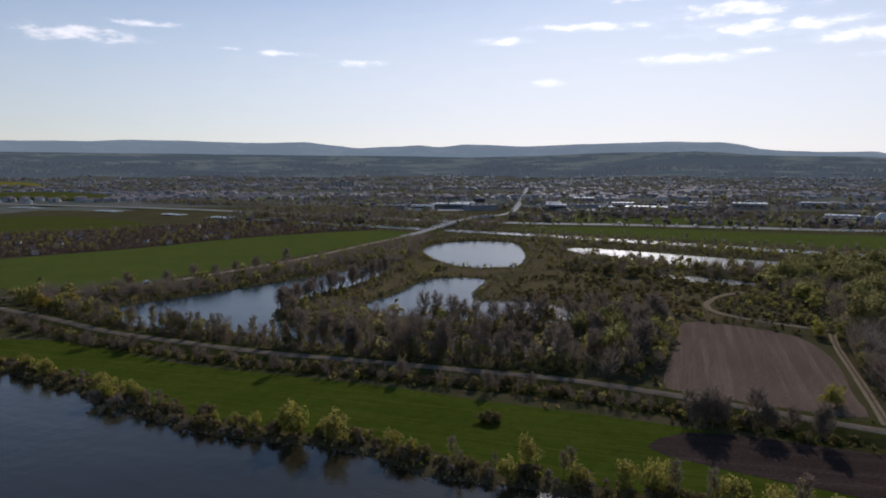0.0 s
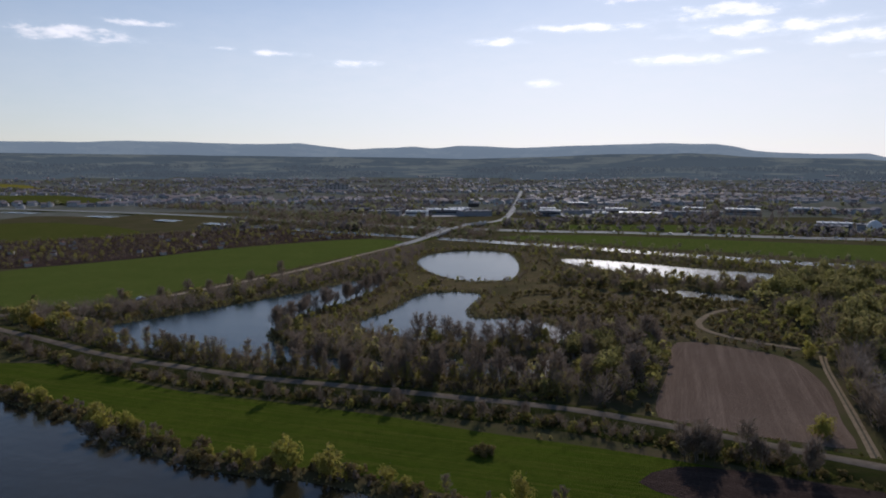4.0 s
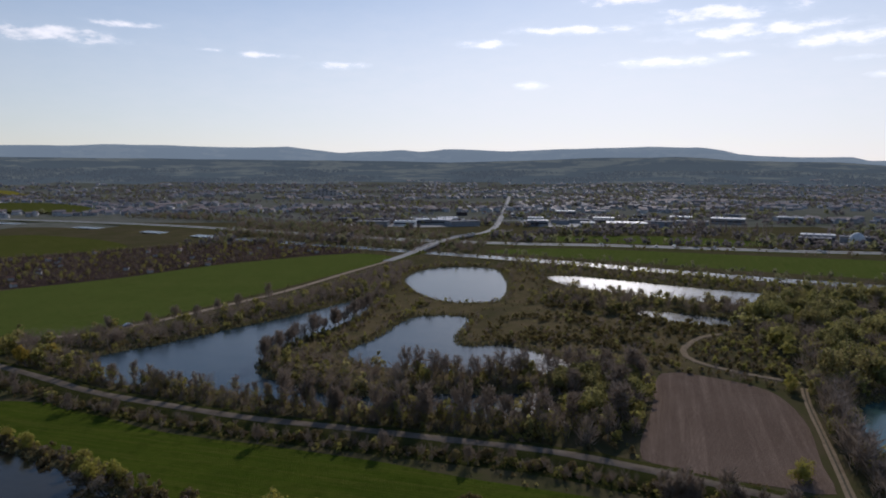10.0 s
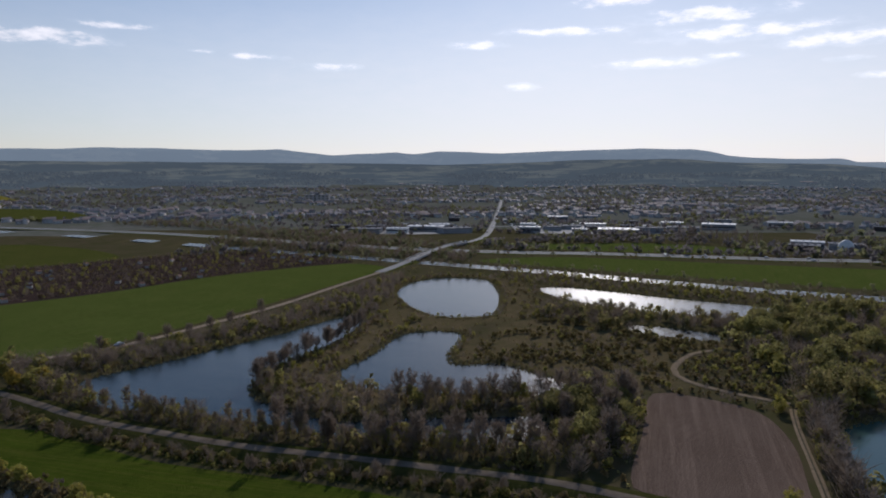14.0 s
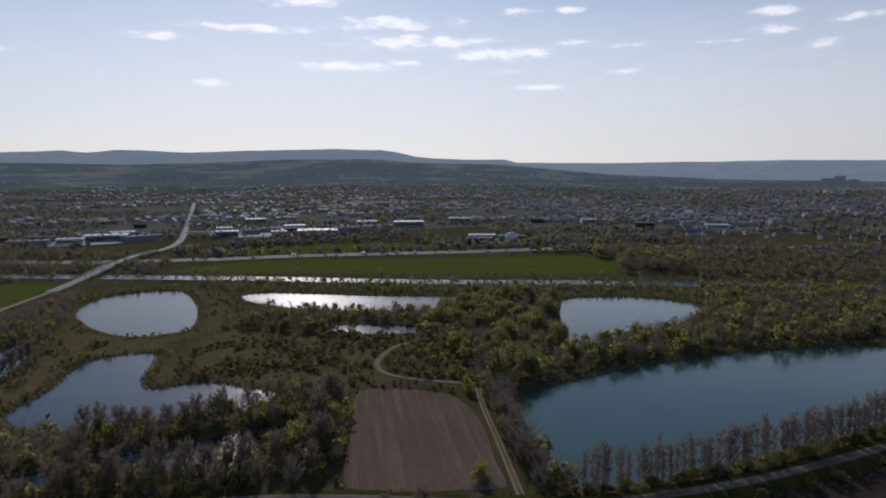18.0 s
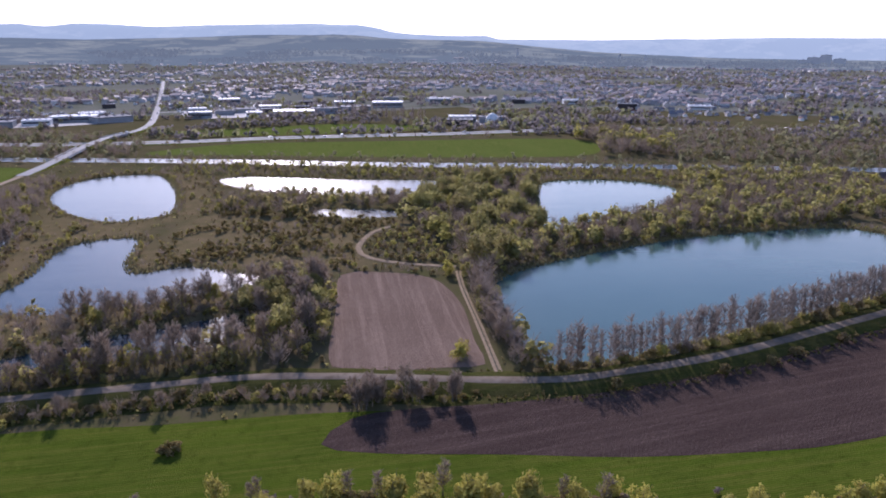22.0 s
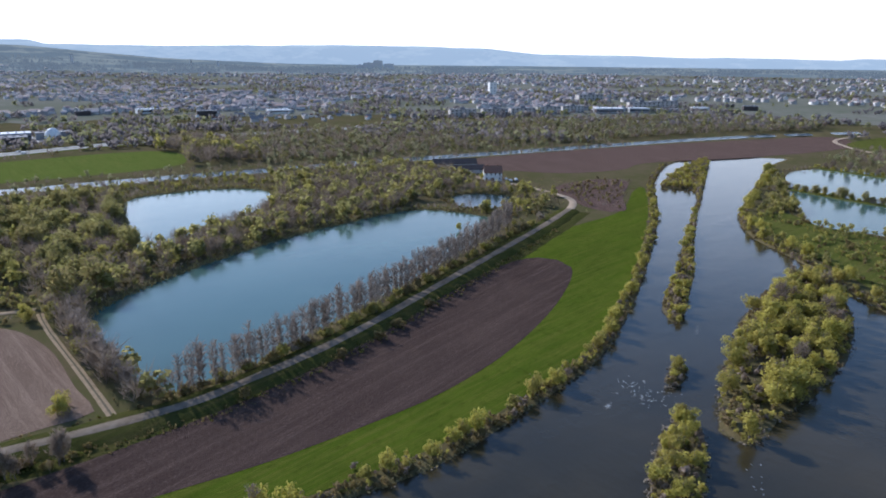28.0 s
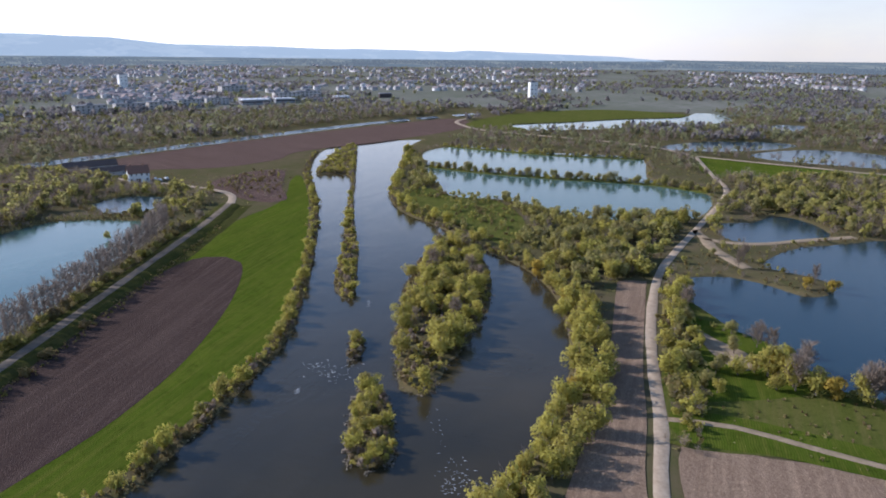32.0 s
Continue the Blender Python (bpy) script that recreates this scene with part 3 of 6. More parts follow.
for key, ring in RINGS.items():
    if key == "river":
        sheet("water_river", ring, -0.5, "river_water", "dark brown-green river with a gentle ripple", "river")
    elif key == "canal":
        sheet("water_canal", ring, -0.48, "windy_water", "straight canal that mirrors the sky", "canal")
    else:
        lake_like = key in ("lake", "pond_fen", "pond_east", "lake_far")
        sheet("water_" + key, grown(ring, 1.5), -0.5, "windy_water" if key == "pond_bright" else "lake_water" if lake_like else "pond_water", "still gravel-pit pond that mirrors the sky", "pond")


def ribbon(name, line, width, z, material, label, category, thick=0.06, kind="structure", foot=None, data_only=False, zs=None):
    """A strip along a line: flat top, sloping sides down to the foot width."""
    foot = foot or width + 0.4
    d = np.gradient(line, axis=0)
    d /= np.linalg.norm(d, axis=1, keepdims=True) + 1e-9
    nrm = np.stack([d[:, 1], -d[:, 0]], 1)
    wob = 1 + 0.06 * np.sin(np.arange(len(line)) * 1.7) + 0.05 * np.sin(np.arange(len(line)) * 0.63)
    base = np.zeros(len(line)) if zs is None else zs
    rows = [np.c_[line + nrm * s * wob[:, None], base + h] for s, h in ((-foot / 2, z - thick), (-width / 2, z), (width / 2, z), (foot / 2, z - thick))]
    v = np.stack(rows, 1).reshape(-1, 3)
    i = np.arange(len(line) - 1)[:, None] * 4 + np.arange(3)[None]
    f = np.stack([i, i + 4, i + 5, i + 1], -1).reshape(-1, 4)[:, ::-1]
    me = mesh_of(name, v, f, material)
    return me if data_only else thing(name, label, category, kind=kind, data=me)


# ---- fields ----
def field(name, pts, material, label, category="field", z=0.06):
    return sheet(name, smooth_line(pts, True, 6), z, material, label, category)


FIELDS = {
    "ploughed_west": ("soil_pale", [(79.9, 206.1), (92.7, 202.1), (105.4, 188.3), (102.5, 163.8), (90.7, 136.1), (85.7, 123.3), (76.8, 126.3), (64, 132.2), (52.1, 141.2), (65.1, 172.8)], "pale ploughed field with faint furrows"),
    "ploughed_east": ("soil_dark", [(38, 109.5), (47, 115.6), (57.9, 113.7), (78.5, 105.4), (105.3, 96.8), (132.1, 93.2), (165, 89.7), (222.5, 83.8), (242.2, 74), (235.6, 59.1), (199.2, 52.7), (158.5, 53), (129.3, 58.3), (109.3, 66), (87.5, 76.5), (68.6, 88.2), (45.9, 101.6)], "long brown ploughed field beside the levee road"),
    "crop_north": ("crop_grass", [(-152.7, 254), (-123, 282.8), (-91.1, 337.9), (-50.3, 424.3), (-17.4, 502.2), (-54.1, 531.3), (-93.1, 504.3), (-142.5, 460.4), (-178.4, 410.4), (-230.9, 352.5), (-207.9, 303.4)], "bright green field of young corn"),
    "crop_motorway": ("crop_grass", [(86.9, 677.9), (165.1, 675.2), (256.6, 668.7), (325.9, 602.9), (276.1, 579.4), (131.4, 624.7)], "green field beside the motorway"),
    "crop_canal": ("crop_grass", [(55.8, 543), (128, 564.7), (249.7, 517.7), (385.7, 452), (345.7, 376.8), (252.9, 411.3), (119.9, 498.4)], "long green field beside the canal"),
    "ploughed_canal": ("soil_far", [(442.1, 207.6), (544, 152.4), (682.5, 32.3), (756.9, -48.8), (673.3, -56.8), (575.1, 12.3), (508.1, 79.5), (465.3, 92.4), (432.1, 134.5)], "large red-brown ploughed field beside the canal"),
    "ploughed_house": ("soil_far", [(383, 111.8), (422.7, 97.7), (426.2, 78.5), (375.3, 70.1), (340.1, 61.8), (338.2, 79.2)], "small brown ploughed field by the farmhouse"),
    "pasture_west": ("rough_grass", [(-412, 687.7), (-312.2, 650.7), (-247.2, 572), (-305.8, 514), (-474.4, 565.6)], "olive pasture"),
    "pasture_far": ("rough_grass", [(-809.9, 1344.5), (-651.4, 1279.3), (-501.1, 1065.4), (-617.4, 1046.8), (-819.2, 1144.2)], "pale green pasture beyond the canal"),
    "allotment_soil": ("soil_dark", [(-227, 369.2), (-178.3, 414.2), (-142.4, 465.1), (-93, 509.8), (-50.3, 534.8), (-59.3, 560.4), (-157.8, 619), (-243.7, 564.5), (-307, 507.7), (-403.7, 434.3), (-333, 338.4)], "purple-brown allotment gardens between hedges"),
    "rape_far": ("rape_crop", [(-1290, 2050), (-1180, 2000), (-1060, 1850), (-1010, 1790), (-1130, 1815), (-1330, 1980)], "far yellow field of flowering rape"),
    "pasture_lake": ("rough_grass", [(711.5, -60.3), (819.3, -128.2), (879.2, -243.7), (832.2, -324.6), (785.6, -315.5), (759.8, -237.8), (724, -166.1), (696.1, -102), (653.5, -114.7), (662.9, -72.1)], "grass round the far lake"),
    "pasture_grove": ("meadow_grass", [(479.7, -211.6), (463.5, -234.5), (433.8, -270.9), (407.1, -313.3), (390.6, -280.8), (397.8, -228), (406.6, -188.2)], "green meadow beside a track"),
    "ploughed_strip": ("soil_east", [(71, -20.2), (120.8, -39.9), (158.1, -54.8), (204, -70), (213, -74), (212, -82), (206, -80.5), (151.4, -61.5), (125.2, -53.7), (100.8, -45.4), (62.9, -36.4)], "narrow ploughed strip behind the river trees"),
    "ploughed_south": ("soil_east", [(114.1, -57), (109.5, -72.1), (99.7, -95.4), (60.9, -111.1), (50.8, -50.5), (81.1, -48.5)], "ploughed field beside the gravel track"),
    "verge_east": ("rough_grass", [(115.1, -55), (133.3, -59.5), (168.6, -73.4), (201.6, -85.3), (191.8, -90.5), (169.2, -94.3), (150.3, -101.8), (136.2, -101.3), (126.4, -114.5), (101.3, -115.1), (107.7, -87.2)], "rough green grass between the track and the pond"),
    "lawn_pond": ("meadow_grass", [(134.4, -62.4), (164.7, -79.4), (183.7, -83.8), (172.1, -92.2), (163.3, -98.4), (150.3, -100.8), (136.2, -97.3), (131.9, -84.5)], "mown grass beside a pond"),
    "sand_pond": ("sand_track", [(174.7, -82.6), (164.8, -85.9), (156.1, -90.2), (148.1, -90), (146, -84.1), (152.9, -81.4), (163.7, -81.4)], "pale trodden sand beside a pond"),
    "meadow_bank": ("rough_grass", [(336.2, -1.4), (352.5, 0.9), (370.8, -11.3), (348.1, -25.4), (336.9, -47.1), (290.8, -54.2), (257.5, -41.4), (263.3, -35.4), (299.9, -17.8)], "grassy clearing on the wooded river bank"),
    "meadow_cross": ("meadow_grass", [(127.3, -59.6), (124.6, -72.7), (115.8, -88.9), (101.3, -113.1), (99.8, -96.4), (110.5, -73.1), (115.2, -58)], "grass strip between track and field"),
}
MEADOW = [(-131.8, 179), (-103.6, 183.5), (-65, 161.8), (-34.2, 151.2), (-7.3, 141.6), (10.5, 133.4), (39.1, 122.4), (70.8, 107.5), (100.4, 96.5), (143.1, 90.1), (224.4, 83.6), (287.1, 78.5), (337.2, 63.7), (394.3, 68.4), (408.5, 64.7), (340.3, 50.1), (266.1, 40.1), (211.3, 34.7), (171.7, 34), (150.7, 37.5), (122.5, 44.4), (104.5, 51), (82.6, 63), (59.7, 76.6), (35.9, 90.4), (14.2, 99.9), (-5.7, 110.6), (-28.7, 118.1), (-53.6, 128.6), (-79.3, 148.1)]
field("meadow", MEADOW, "meadow_grass", "lush green riverside meadow", "meadow", 0.02)
FIELD_RINGS = {"meadow": smooth_line(MEADOW, True, 6)}
for key, (material, pts, label) in FIELDS.items():
    FIELD_RINGS[key] = smooth_line(pts, True, 6)
    far = max(math.hypot(*p) for p in pts) > 1500
    z = 3.0 if far else 0.04 + 0.006 * len(FIELD_RINGS)
    field(key, pts, material, label, "meadow" if "grass" in material else "field", z)

# ---- roads and tracks ----
ribbon("verge", offset_line(LEVEE_LINE[len(LEVEE_LINE) * 2 // 5:], 7.6), 6.0, 0.04, "verge_grass", "dark rough grass verge below the flood bank", "verge", 0.03)
ribbon("levee", LEVEE_LINE, 7.0, 1.1, "verge_grass", "low grassy flood bank that carries a narrow road", "flood bank", 1.1, foot=12)
ribbon("road_levee", LEVEE_LINE, 2.8, 1.18, "asphalt_worn", "narrow worn grey road on the flood bank", "road", 0.07)
ROADS = {
    "track_crop": ([(-151.7, 252), (-120.2, 275.9), (-88.3, 328.2), (-68, 367.9), (-43.5, 430.7), (-18.5, 490.3)], 3.4, "gravel_track", "pale farm track beside the green field"),
    "road_main": ([(-22.4, 481.3), (-8.6, 516.5), (32, 627), (64.8, 695.7), (88.6, 779.2), (116.1, 944), (158.2, 1225.1), (242.1, 1804.9)], 7.0, "concrete_road", "pale two-lane road that leads to the town"),
    "road_town": ([(110.9, 903.1), (221.3, 901.8), (369.4, 960.8), (530.7, 1039.1)], 6.0, "concrete_road", "pale road into the business park"),
    "road_path": ([(-211.8, 217.2), (-175.8, 236.4), (-151.7, 252)], 4.0, "asphalt_worn", "narrow farm road"),
    "track_field": ([(85.6, 116.8), (95.6, 140.1), (110.4, 175.5), (117.2, 189.3)], 1.5, "sand_track", "pale earth field track with a grassy crown"),
    "track_sand": ([(119.1, 194.1), (105.4, 206), (96.6, 218.7), (97.5, 233.3), (112.1, 252.5), (124.7, 258.2)], 2.1, "sand_track", "winding sandy track"),
    "track_east": ([(40.7, -30.3), (81.1, -44.4), (98.8, -47.5), (114.1, -53), (125.2, -56.7), (151.5, -64), (181.6, -74), (217.4, -88.7), (243.3, -103.7), (281.7, -128.8), (331.9, -161.3), (368.5, -181.1), (412.3, -191.8), (488.9, -212.1)], 2.6, "gravel_track", "broad pale gravel track along the river"),
    "track_cross": ([(124.2, -57.7), (120.6, -70.8), (111.7, -84.1), (96.2, -108.1)], 1.7, "sand_track", "worn earth track across the grass"),
    "track_lake": ([(488.9, -212.1), (538.5, -195.7), (582.7, -152.1), (641.5, -76.5), (689.2, -53.5), (733.3, -51.3), (785.3, -79.4)], 4.0, "gravel_track", "pale track between the lakes"),
    "track_south": ([(488.9, -212.1), (470.9, -232.2), (440.7, -270), (413.5, -305.3), (394.2, -373.7)], 3.5, "gravel_track", "pale track beside a meadow"),
    "track_cove": ([(278.8, -126.9), (265.1, -125.5), (257.8, -134.7), (257.1, -148.5), (261.3, -164), (266.5, -190.1)], 3.5, "sand_track", "sandy track between two ponds"),
    "track_spit": ([(265.1, -125.5), (254.3, -122.9), (240, -122.6), (225.2, -124.1)], 4.5, "sand_track", "broad sandy track out on a spit"),
    "track_farm": ([(327.7, 86.8), (356.5, 95), (379.8, 129.2), (393.5, 163.1), (430.6, 211.3)], 3.5, "gravel_track", "farm track that leaves the flood bank"),
}
ROAD_LINES = {"levee": (LEVEE_LINE, 12)}
for key, (pts, width, material, label) in ROADS.items():
    line = smooth_line(pts, step=6)
    ROAD_LINES[key] = (line, width + 2)
    rise = None
    if key == "road_main":
        rise = 3.0 * np.exp(-((line[:, 1] - 615) / 85) ** 2)
        dry = [(line[:, 1] > 470) & (line[:, 1] < 545), (line[:, 1] > 585) & (line[:, 1] < 638), (line[:, 1] > 668) & (line[:, 1] < 800)]
        for m in dry:
            ribbon("road_bank", line[m], 9, 0.1, "rough_grass", "grassy bank that lifts the road to the bridge", "road bank", 3.1, foot=20, zs=rise[m] * 1.0)
    ribbon(key, line, width, 0.2, material, label, "track" if "track" in key else "road", 0.1, zs=rise)
rut_line = smooth_line(ROADS["track_field"][0], step=6)
ribbon("track_crown", rut_line, 0.3, 0.24, "bank_earth", "narrow grassy crown between the wheel ruts", "track", 0.1)
motorway = smooth_line([(-640.1, 948.8), (-315.5, 820.5), (-48, 656.5), (80.4, 602.9), (162.3, 586.2), (236.8, 562.5), (315.1, 536.1), (424.6, 508.7), (534.9, 454.4), (758.5, 295.5), (927.8, 110.5)], step=15)
ROAD_LINES["motorway"] = (motorway, 26)
ribbon("motorway_bank", motorway, 24, 0.4, "rough_grass", "grassy bank under the motorway", "road bank", 0.4, foot=30)
for side in (-5.6, 5.6):
    ribbon("motorway_lane", offset_line(motorway, side), 8.6, 0.5, "concrete_road", "pale carriageway of a motorway", "motorway", 0.08)

# dikes across the eastern pond
DIKES = ([(447.2, -9.6), (420.6, -48.7), (399.6, -95.6), (382.8, -141.7), (358.8, -167)], [(541.9, -28.3), (516.8, -68), (494.3, -107.9), (475.4, -167.9)])
for pts in DIKES:
    ribbon("dike", smooth_line(pts), 3.0, 0.1, "rough_grass", "narrow planted dike between two ponds", "dike", 1.6, foot=9)

# ---- hills ----
def hills(name, r0, r1, headings, heights, foot, rough, material, label):
    """A wooded slope round the valley: rises from r0 to a crest at r1 and falls behind it."""
    az = np.linspace(-60, 140, 420)
    v, n = [], 9
    rng = np.random.RandomState(int(r0))
    for a in az:
        crest = 62 + r1 * math.tan(radians(float(np.interp(a, headings, heights))))
        low = float(far_height(r0 * math.sin(radians(a)), r0 * math.cos(radians(a)))) - foot
        for k in range(n):
            t = k / (n - 2)
            r = r0 + (r1 - r0) * t
            s = min(t, 1)
            s = s * s * (3 - 2 * s)
            bumpy = noise.noise(Vector((a * 0.35, k * 0.7, r0 * 0.01))) * rough * s + rng.uniform(-1, 1) * 1.2
            z = low + (crest - low) * s + bumpy * (0.35 if k >= n - 2 else 1.0)
            if k == n - 1:
                z = low
            v.append((r * math.sin(radians(a)), r * math.cos(radians(a)), z))
    i = (np.arange(len(az) - 1)[:, None] * n + np.arange(n - 1)[None])
    f = np.stack([i, i + 1, i + n + 1, i + n], -1).reshape(-1, 4)[:, ::-1]
    return thing(name, label, "hills", kind="structure", data=mesh_of(name, v, f, material, True))


# the blue-grey comes from the haze emission in both hill materials
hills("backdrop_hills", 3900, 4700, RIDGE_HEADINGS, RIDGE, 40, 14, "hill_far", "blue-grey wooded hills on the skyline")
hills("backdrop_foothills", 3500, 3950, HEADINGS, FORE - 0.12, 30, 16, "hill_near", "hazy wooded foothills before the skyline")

# ---- plants ----
def tube(path, radii, sides=5):
    """Tapered tube along a path: vertices and quads."""
    path = np.asarray(path, float)
    d = np.gradient(path, axis=0)
    d /= np.linalg.norm(d, axis=1, keepdims=True) + 1e-9
    side = np.cross(d, (0.31, 0.17, 0.93) if abs(d[0, 2]) < 0.9 else (1, 0.2, 0))
    side /= np.linalg.norm(side, axis=1, keepdims=True) + 1e-9
    up = np.cross(d, side)
    a = np.arange(sides) / sides * 2 * np.pi
    v = path[:, None] + np.asarray(radii)[:, None, None] * (np.cos(a)[None, :, None] * side[:, None] + np.sin(a)[None, :, None] * up[:, None])
    i = np.arange(len(path) - 1)[:, None] * sides + np.arange(sides)[None]
    j = np.arange(len(path) - 1)[:, None] * sides + (np.arange(sides)[None] + 1) % sides
    return v.reshape(-1, 3), np.stack([i, j, j + sides, i + sides], -1).reshape(-1, 4)


def joined(pieces):
    vs, fs, n = [], [], 0
    for v, f in pieces:
        vs.append(v)
        fs.append(f + n)
        n += len(v)
    return np.concatenate(vs), np.concatenate(fs)


def unit(rng, n):
    d = rng.normal(size=(n, 3))
    return d / np.linalg.norm(d, axis=1, keepdims=True)


def leaf_cloud(rng, n, wide, low, high, size, lobes=9, corners=4):
    """Leaf clumps on the outside of several lobes: an uneven crown with gaps."""
    mids = unit(rng, lobes) * rng.uniform(0.25, 0.72, (lobes, 1))
    big = rng.uniform(0.30, 0.52, lobes)
    pick = rng.choice(lobes, n, p=big**2 / (big**2).sum())
    out = unit(rng, n)
    p = mids[pick] + out * (big[pick] * rng.uniform(0.55, 1.08, n))[:, None]
    p = p * (wide, wide, (high - low) / 2) + (0, 0, (high + low) / 2)
    p[:, 2] = np.maximum(p[:, 2], low * 0.5 + 0.05)
    soft = out * 0.75 + p * (0.45 / wide, 0.45 / wide, 0) + 0.2 * unit(rng, n)
    soft[:, 2] += 0.12
    soft /= np.linalg.norm(soft, axis=1, keepdims=True)
    nrm = out + 0.6 * unit(rng, n)
    nrm /= np.linalg.norm(nrm, axis=1, keepdims=True)
    s = np.cross(nrm, unit(rng, n))
    s /= np.linalg.norm(s, axis=1, keepdims=True) + 1e-9
    t = np.cross(nrm, s)
    k = size * rng.uniform(0.55, 1.35, (n, 1))
    if corners == 4:
        v = np.stack([p - k * s * 0.55, p + k * t * 0.4 + k * nrm * 0.12, p + k * s * 0.6, p - k * t * 0.45 + k * nrm * 0.1], 1)
    else:
        v = np.stack([p - k * s * 0.6, p + k * s * 0.55 + k * t * 0.2, p + k * t * 0.9], 1)
    return v.reshape(-1, 3), np.arange(n * corners).reshape(-1, corners), np.repeat(soft, corners, 0)


def twig_cloud(rng, n, starts, ways, length, width, spread=0.75):
    """Thin twigs that fan out from points on limbs."""
    i = rng.choice(len(starts), n)
    p = starts[i] + rng.normal(size=(n, 3)) * 0.05
    d = ways[i] + spread * unit(rng, n)
    d[:, 2] += 0.25
    d /= np.linalg.norm(d, axis=1, keepdims=True)
    s = np.cross(d, unit(rng, n))
    s /= np.linalg.norm(s, axis=1, keepdims=True) + 1e-9
    k = length * rng.uniform(0.5, 1.2, (n, 1))
    w = width * rng.uniform(0.6, 1.3, (n, 1))
    bend = unit(rng, n) * k * 0.12
    v = np.stack([p - s * w, p + s * w, p + d * k * 0.6 + bend + s * w * 0.6, p + d * k], 1)
    return v.reshape(-1, 3), np.arange(n * 4).reshape(-1, 4)


def wood(rng, high, limbs, reach, thick, upright=0.6, sides=5, first=0.25, leaning=0.05):
    """Trunk and limbs; also points and ways along the limbs for twigs."""
    lean = rng.normal(size=2) * leaning * high
    zs = np.linspace(0, high * 0.86, 6)
    trunk = np.c_[lean[0] * (zs / high) ** 2 + rng.normal(size=6) * 0.05, lean[1] * (zs / high) ** 2 + rng.normal(size=6) * 0.05, zs]
    rad = thick * (1 - 0.9 * (zs / zs[-1])) + 0.02
    rad[0] *= 1.5
    pieces, starts, ways = [tube(trunk, rad, sides)], [], []
    for k in range(limbs):
        t = first + (0.95 - first) * (k + rng.uniform(0, 0.9)) / limbs
        base = np.array([np.interp(t, zs / zs[-1], trunk[:, c]) for c in range(3)])
        a = k * 2.4 + rng.uniform(-0.5, 0.5)
        d = np.array([math.cos(a), math.sin(a), upright + rng.uniform(-0.2, 0.35)])
        d /= np.linalg.norm(d)
        ln = reach * (1.15 - t * 0.75) * rng.uniform(0.75, 1.2)
        path = np.array([base, base + d * ln * 0.5 + rng.normal(size=3) * 0.12 * ln, base + d * ln + (0, 0, 0.22 * ln)])
        r0 = thick * 0.5 * (1 - t * 0.6)
        pieces.append(tube(path, [r0, r0 * 0.55, 0.015], 3))
        for s in np.linspace(0.3, 1, 5):
            q = path[0] * (1 - s) ** 2 + 2 * path[1] * s * (1 - s) + path[2] * s * s
            starts.append(q)
            ways.append(d)
    for s in np.linspace(0.75, 1, 3):
        starts.append(trunk[-1] * s + trunk[0] * (1 - s))
        ways.append((0, 0, 1.0))
    return joined(pieces), np.array(starts), np.array(ways)


def plant(name, seed, label, category, group, crown_mat, high, wide, low, leaves, size, limbs, thick, twigs=0, twig_mat="twig_wood", twig_len=1.2, upright=0.6, first=0.25, reach=None, fine=0.03, spread=0.75, columnar=False):
    rng = np.random.RandomState(seed)
    top = thing(name, label, category, group)
    top.empty_display_size = 0.5
    (v, f), starts, ways = wood(rng, high, limbs, reach or wide * 1.05, thick, upright, 5, first, 0.01 if columnar else 0.05)
    if columnar:  # twigs rise all along the stem
        rise = np.linspace(0.12, 0.97, 24)[:, None]
        starts = np.concatenate([np.array([0, 0, 1.0]) * rise * high * 0.86, starts])
        ways = np.tile((0, 0, 1.0), (len(starts), 1))
    part("trunk", mesh_of("trunk", v, f, "bark", True), "bark", top)
    if leaves:
        v, f, soft = leaf_cloud(rng, int(leaves * 1.65), wide, low, high, size * 0.78, 11, 3)
        part("crown", mesh_of("crown", v, f, crown_mat, normals=soft), crown_mat, top)
    if twigs:
        v, f = twig_cloud(rng, twigs, starts, ways, twig_len, fine, spread)
        part("crown" if not leaves else "branchwork", mesh_of("crown", v, f, twig_mat), twig_mat, top, "fine leafless branchwork")
    return top


USED = set()


def stand(makers, spots, seed, lo=0.75, hi=1.25, sink=0.05):
    """Puts copies of the made plants on the spots (x, y), each turned and sized by chance."""
    rng = np.random.RandomState(seed)
    out = []
    spots = np.asarray(spots, float).reshape(-1, 2)
    levels = levels_at(spots)
    for (x, y), level in zip(spots, levels):
        ob = makers[rng.randint(len(makers))]
        s = rng.uniform(lo, hi)
        m = Matrix.LocRotScale((x, y, level - sink), Euler((0, 0, rng.uniform(0, 6.28))), (s * rng.uniform(0.88, 1.15), s * rng.uniform(0.88, 1.15), s))
        if ob.name in USED:
            out.append(copy_thing(ob, m @ Matrix.Diagonal((*(1 / k for k in ob.scale), 1))))
        else:
            USED.add(ob.name)
            ob.matrix_basis = m
            out.append(ob)
    return out


def levels_at(p):
    """Heights of the ground, with the flood bank on it."""
    d = away(p, LEVEE_LINE)
    return np.where(d < 6, np.maximum(heights_at(p), np.clip((6.0 - d) / 2.5 * 1.1, 0, 1.1)), heights_at(p))


def heights_at(p):
    return np.clip(-0.5 + shore(p) * 0.3, -0.7, 0.0) + far_height(p[:, 0], p[:, 1])


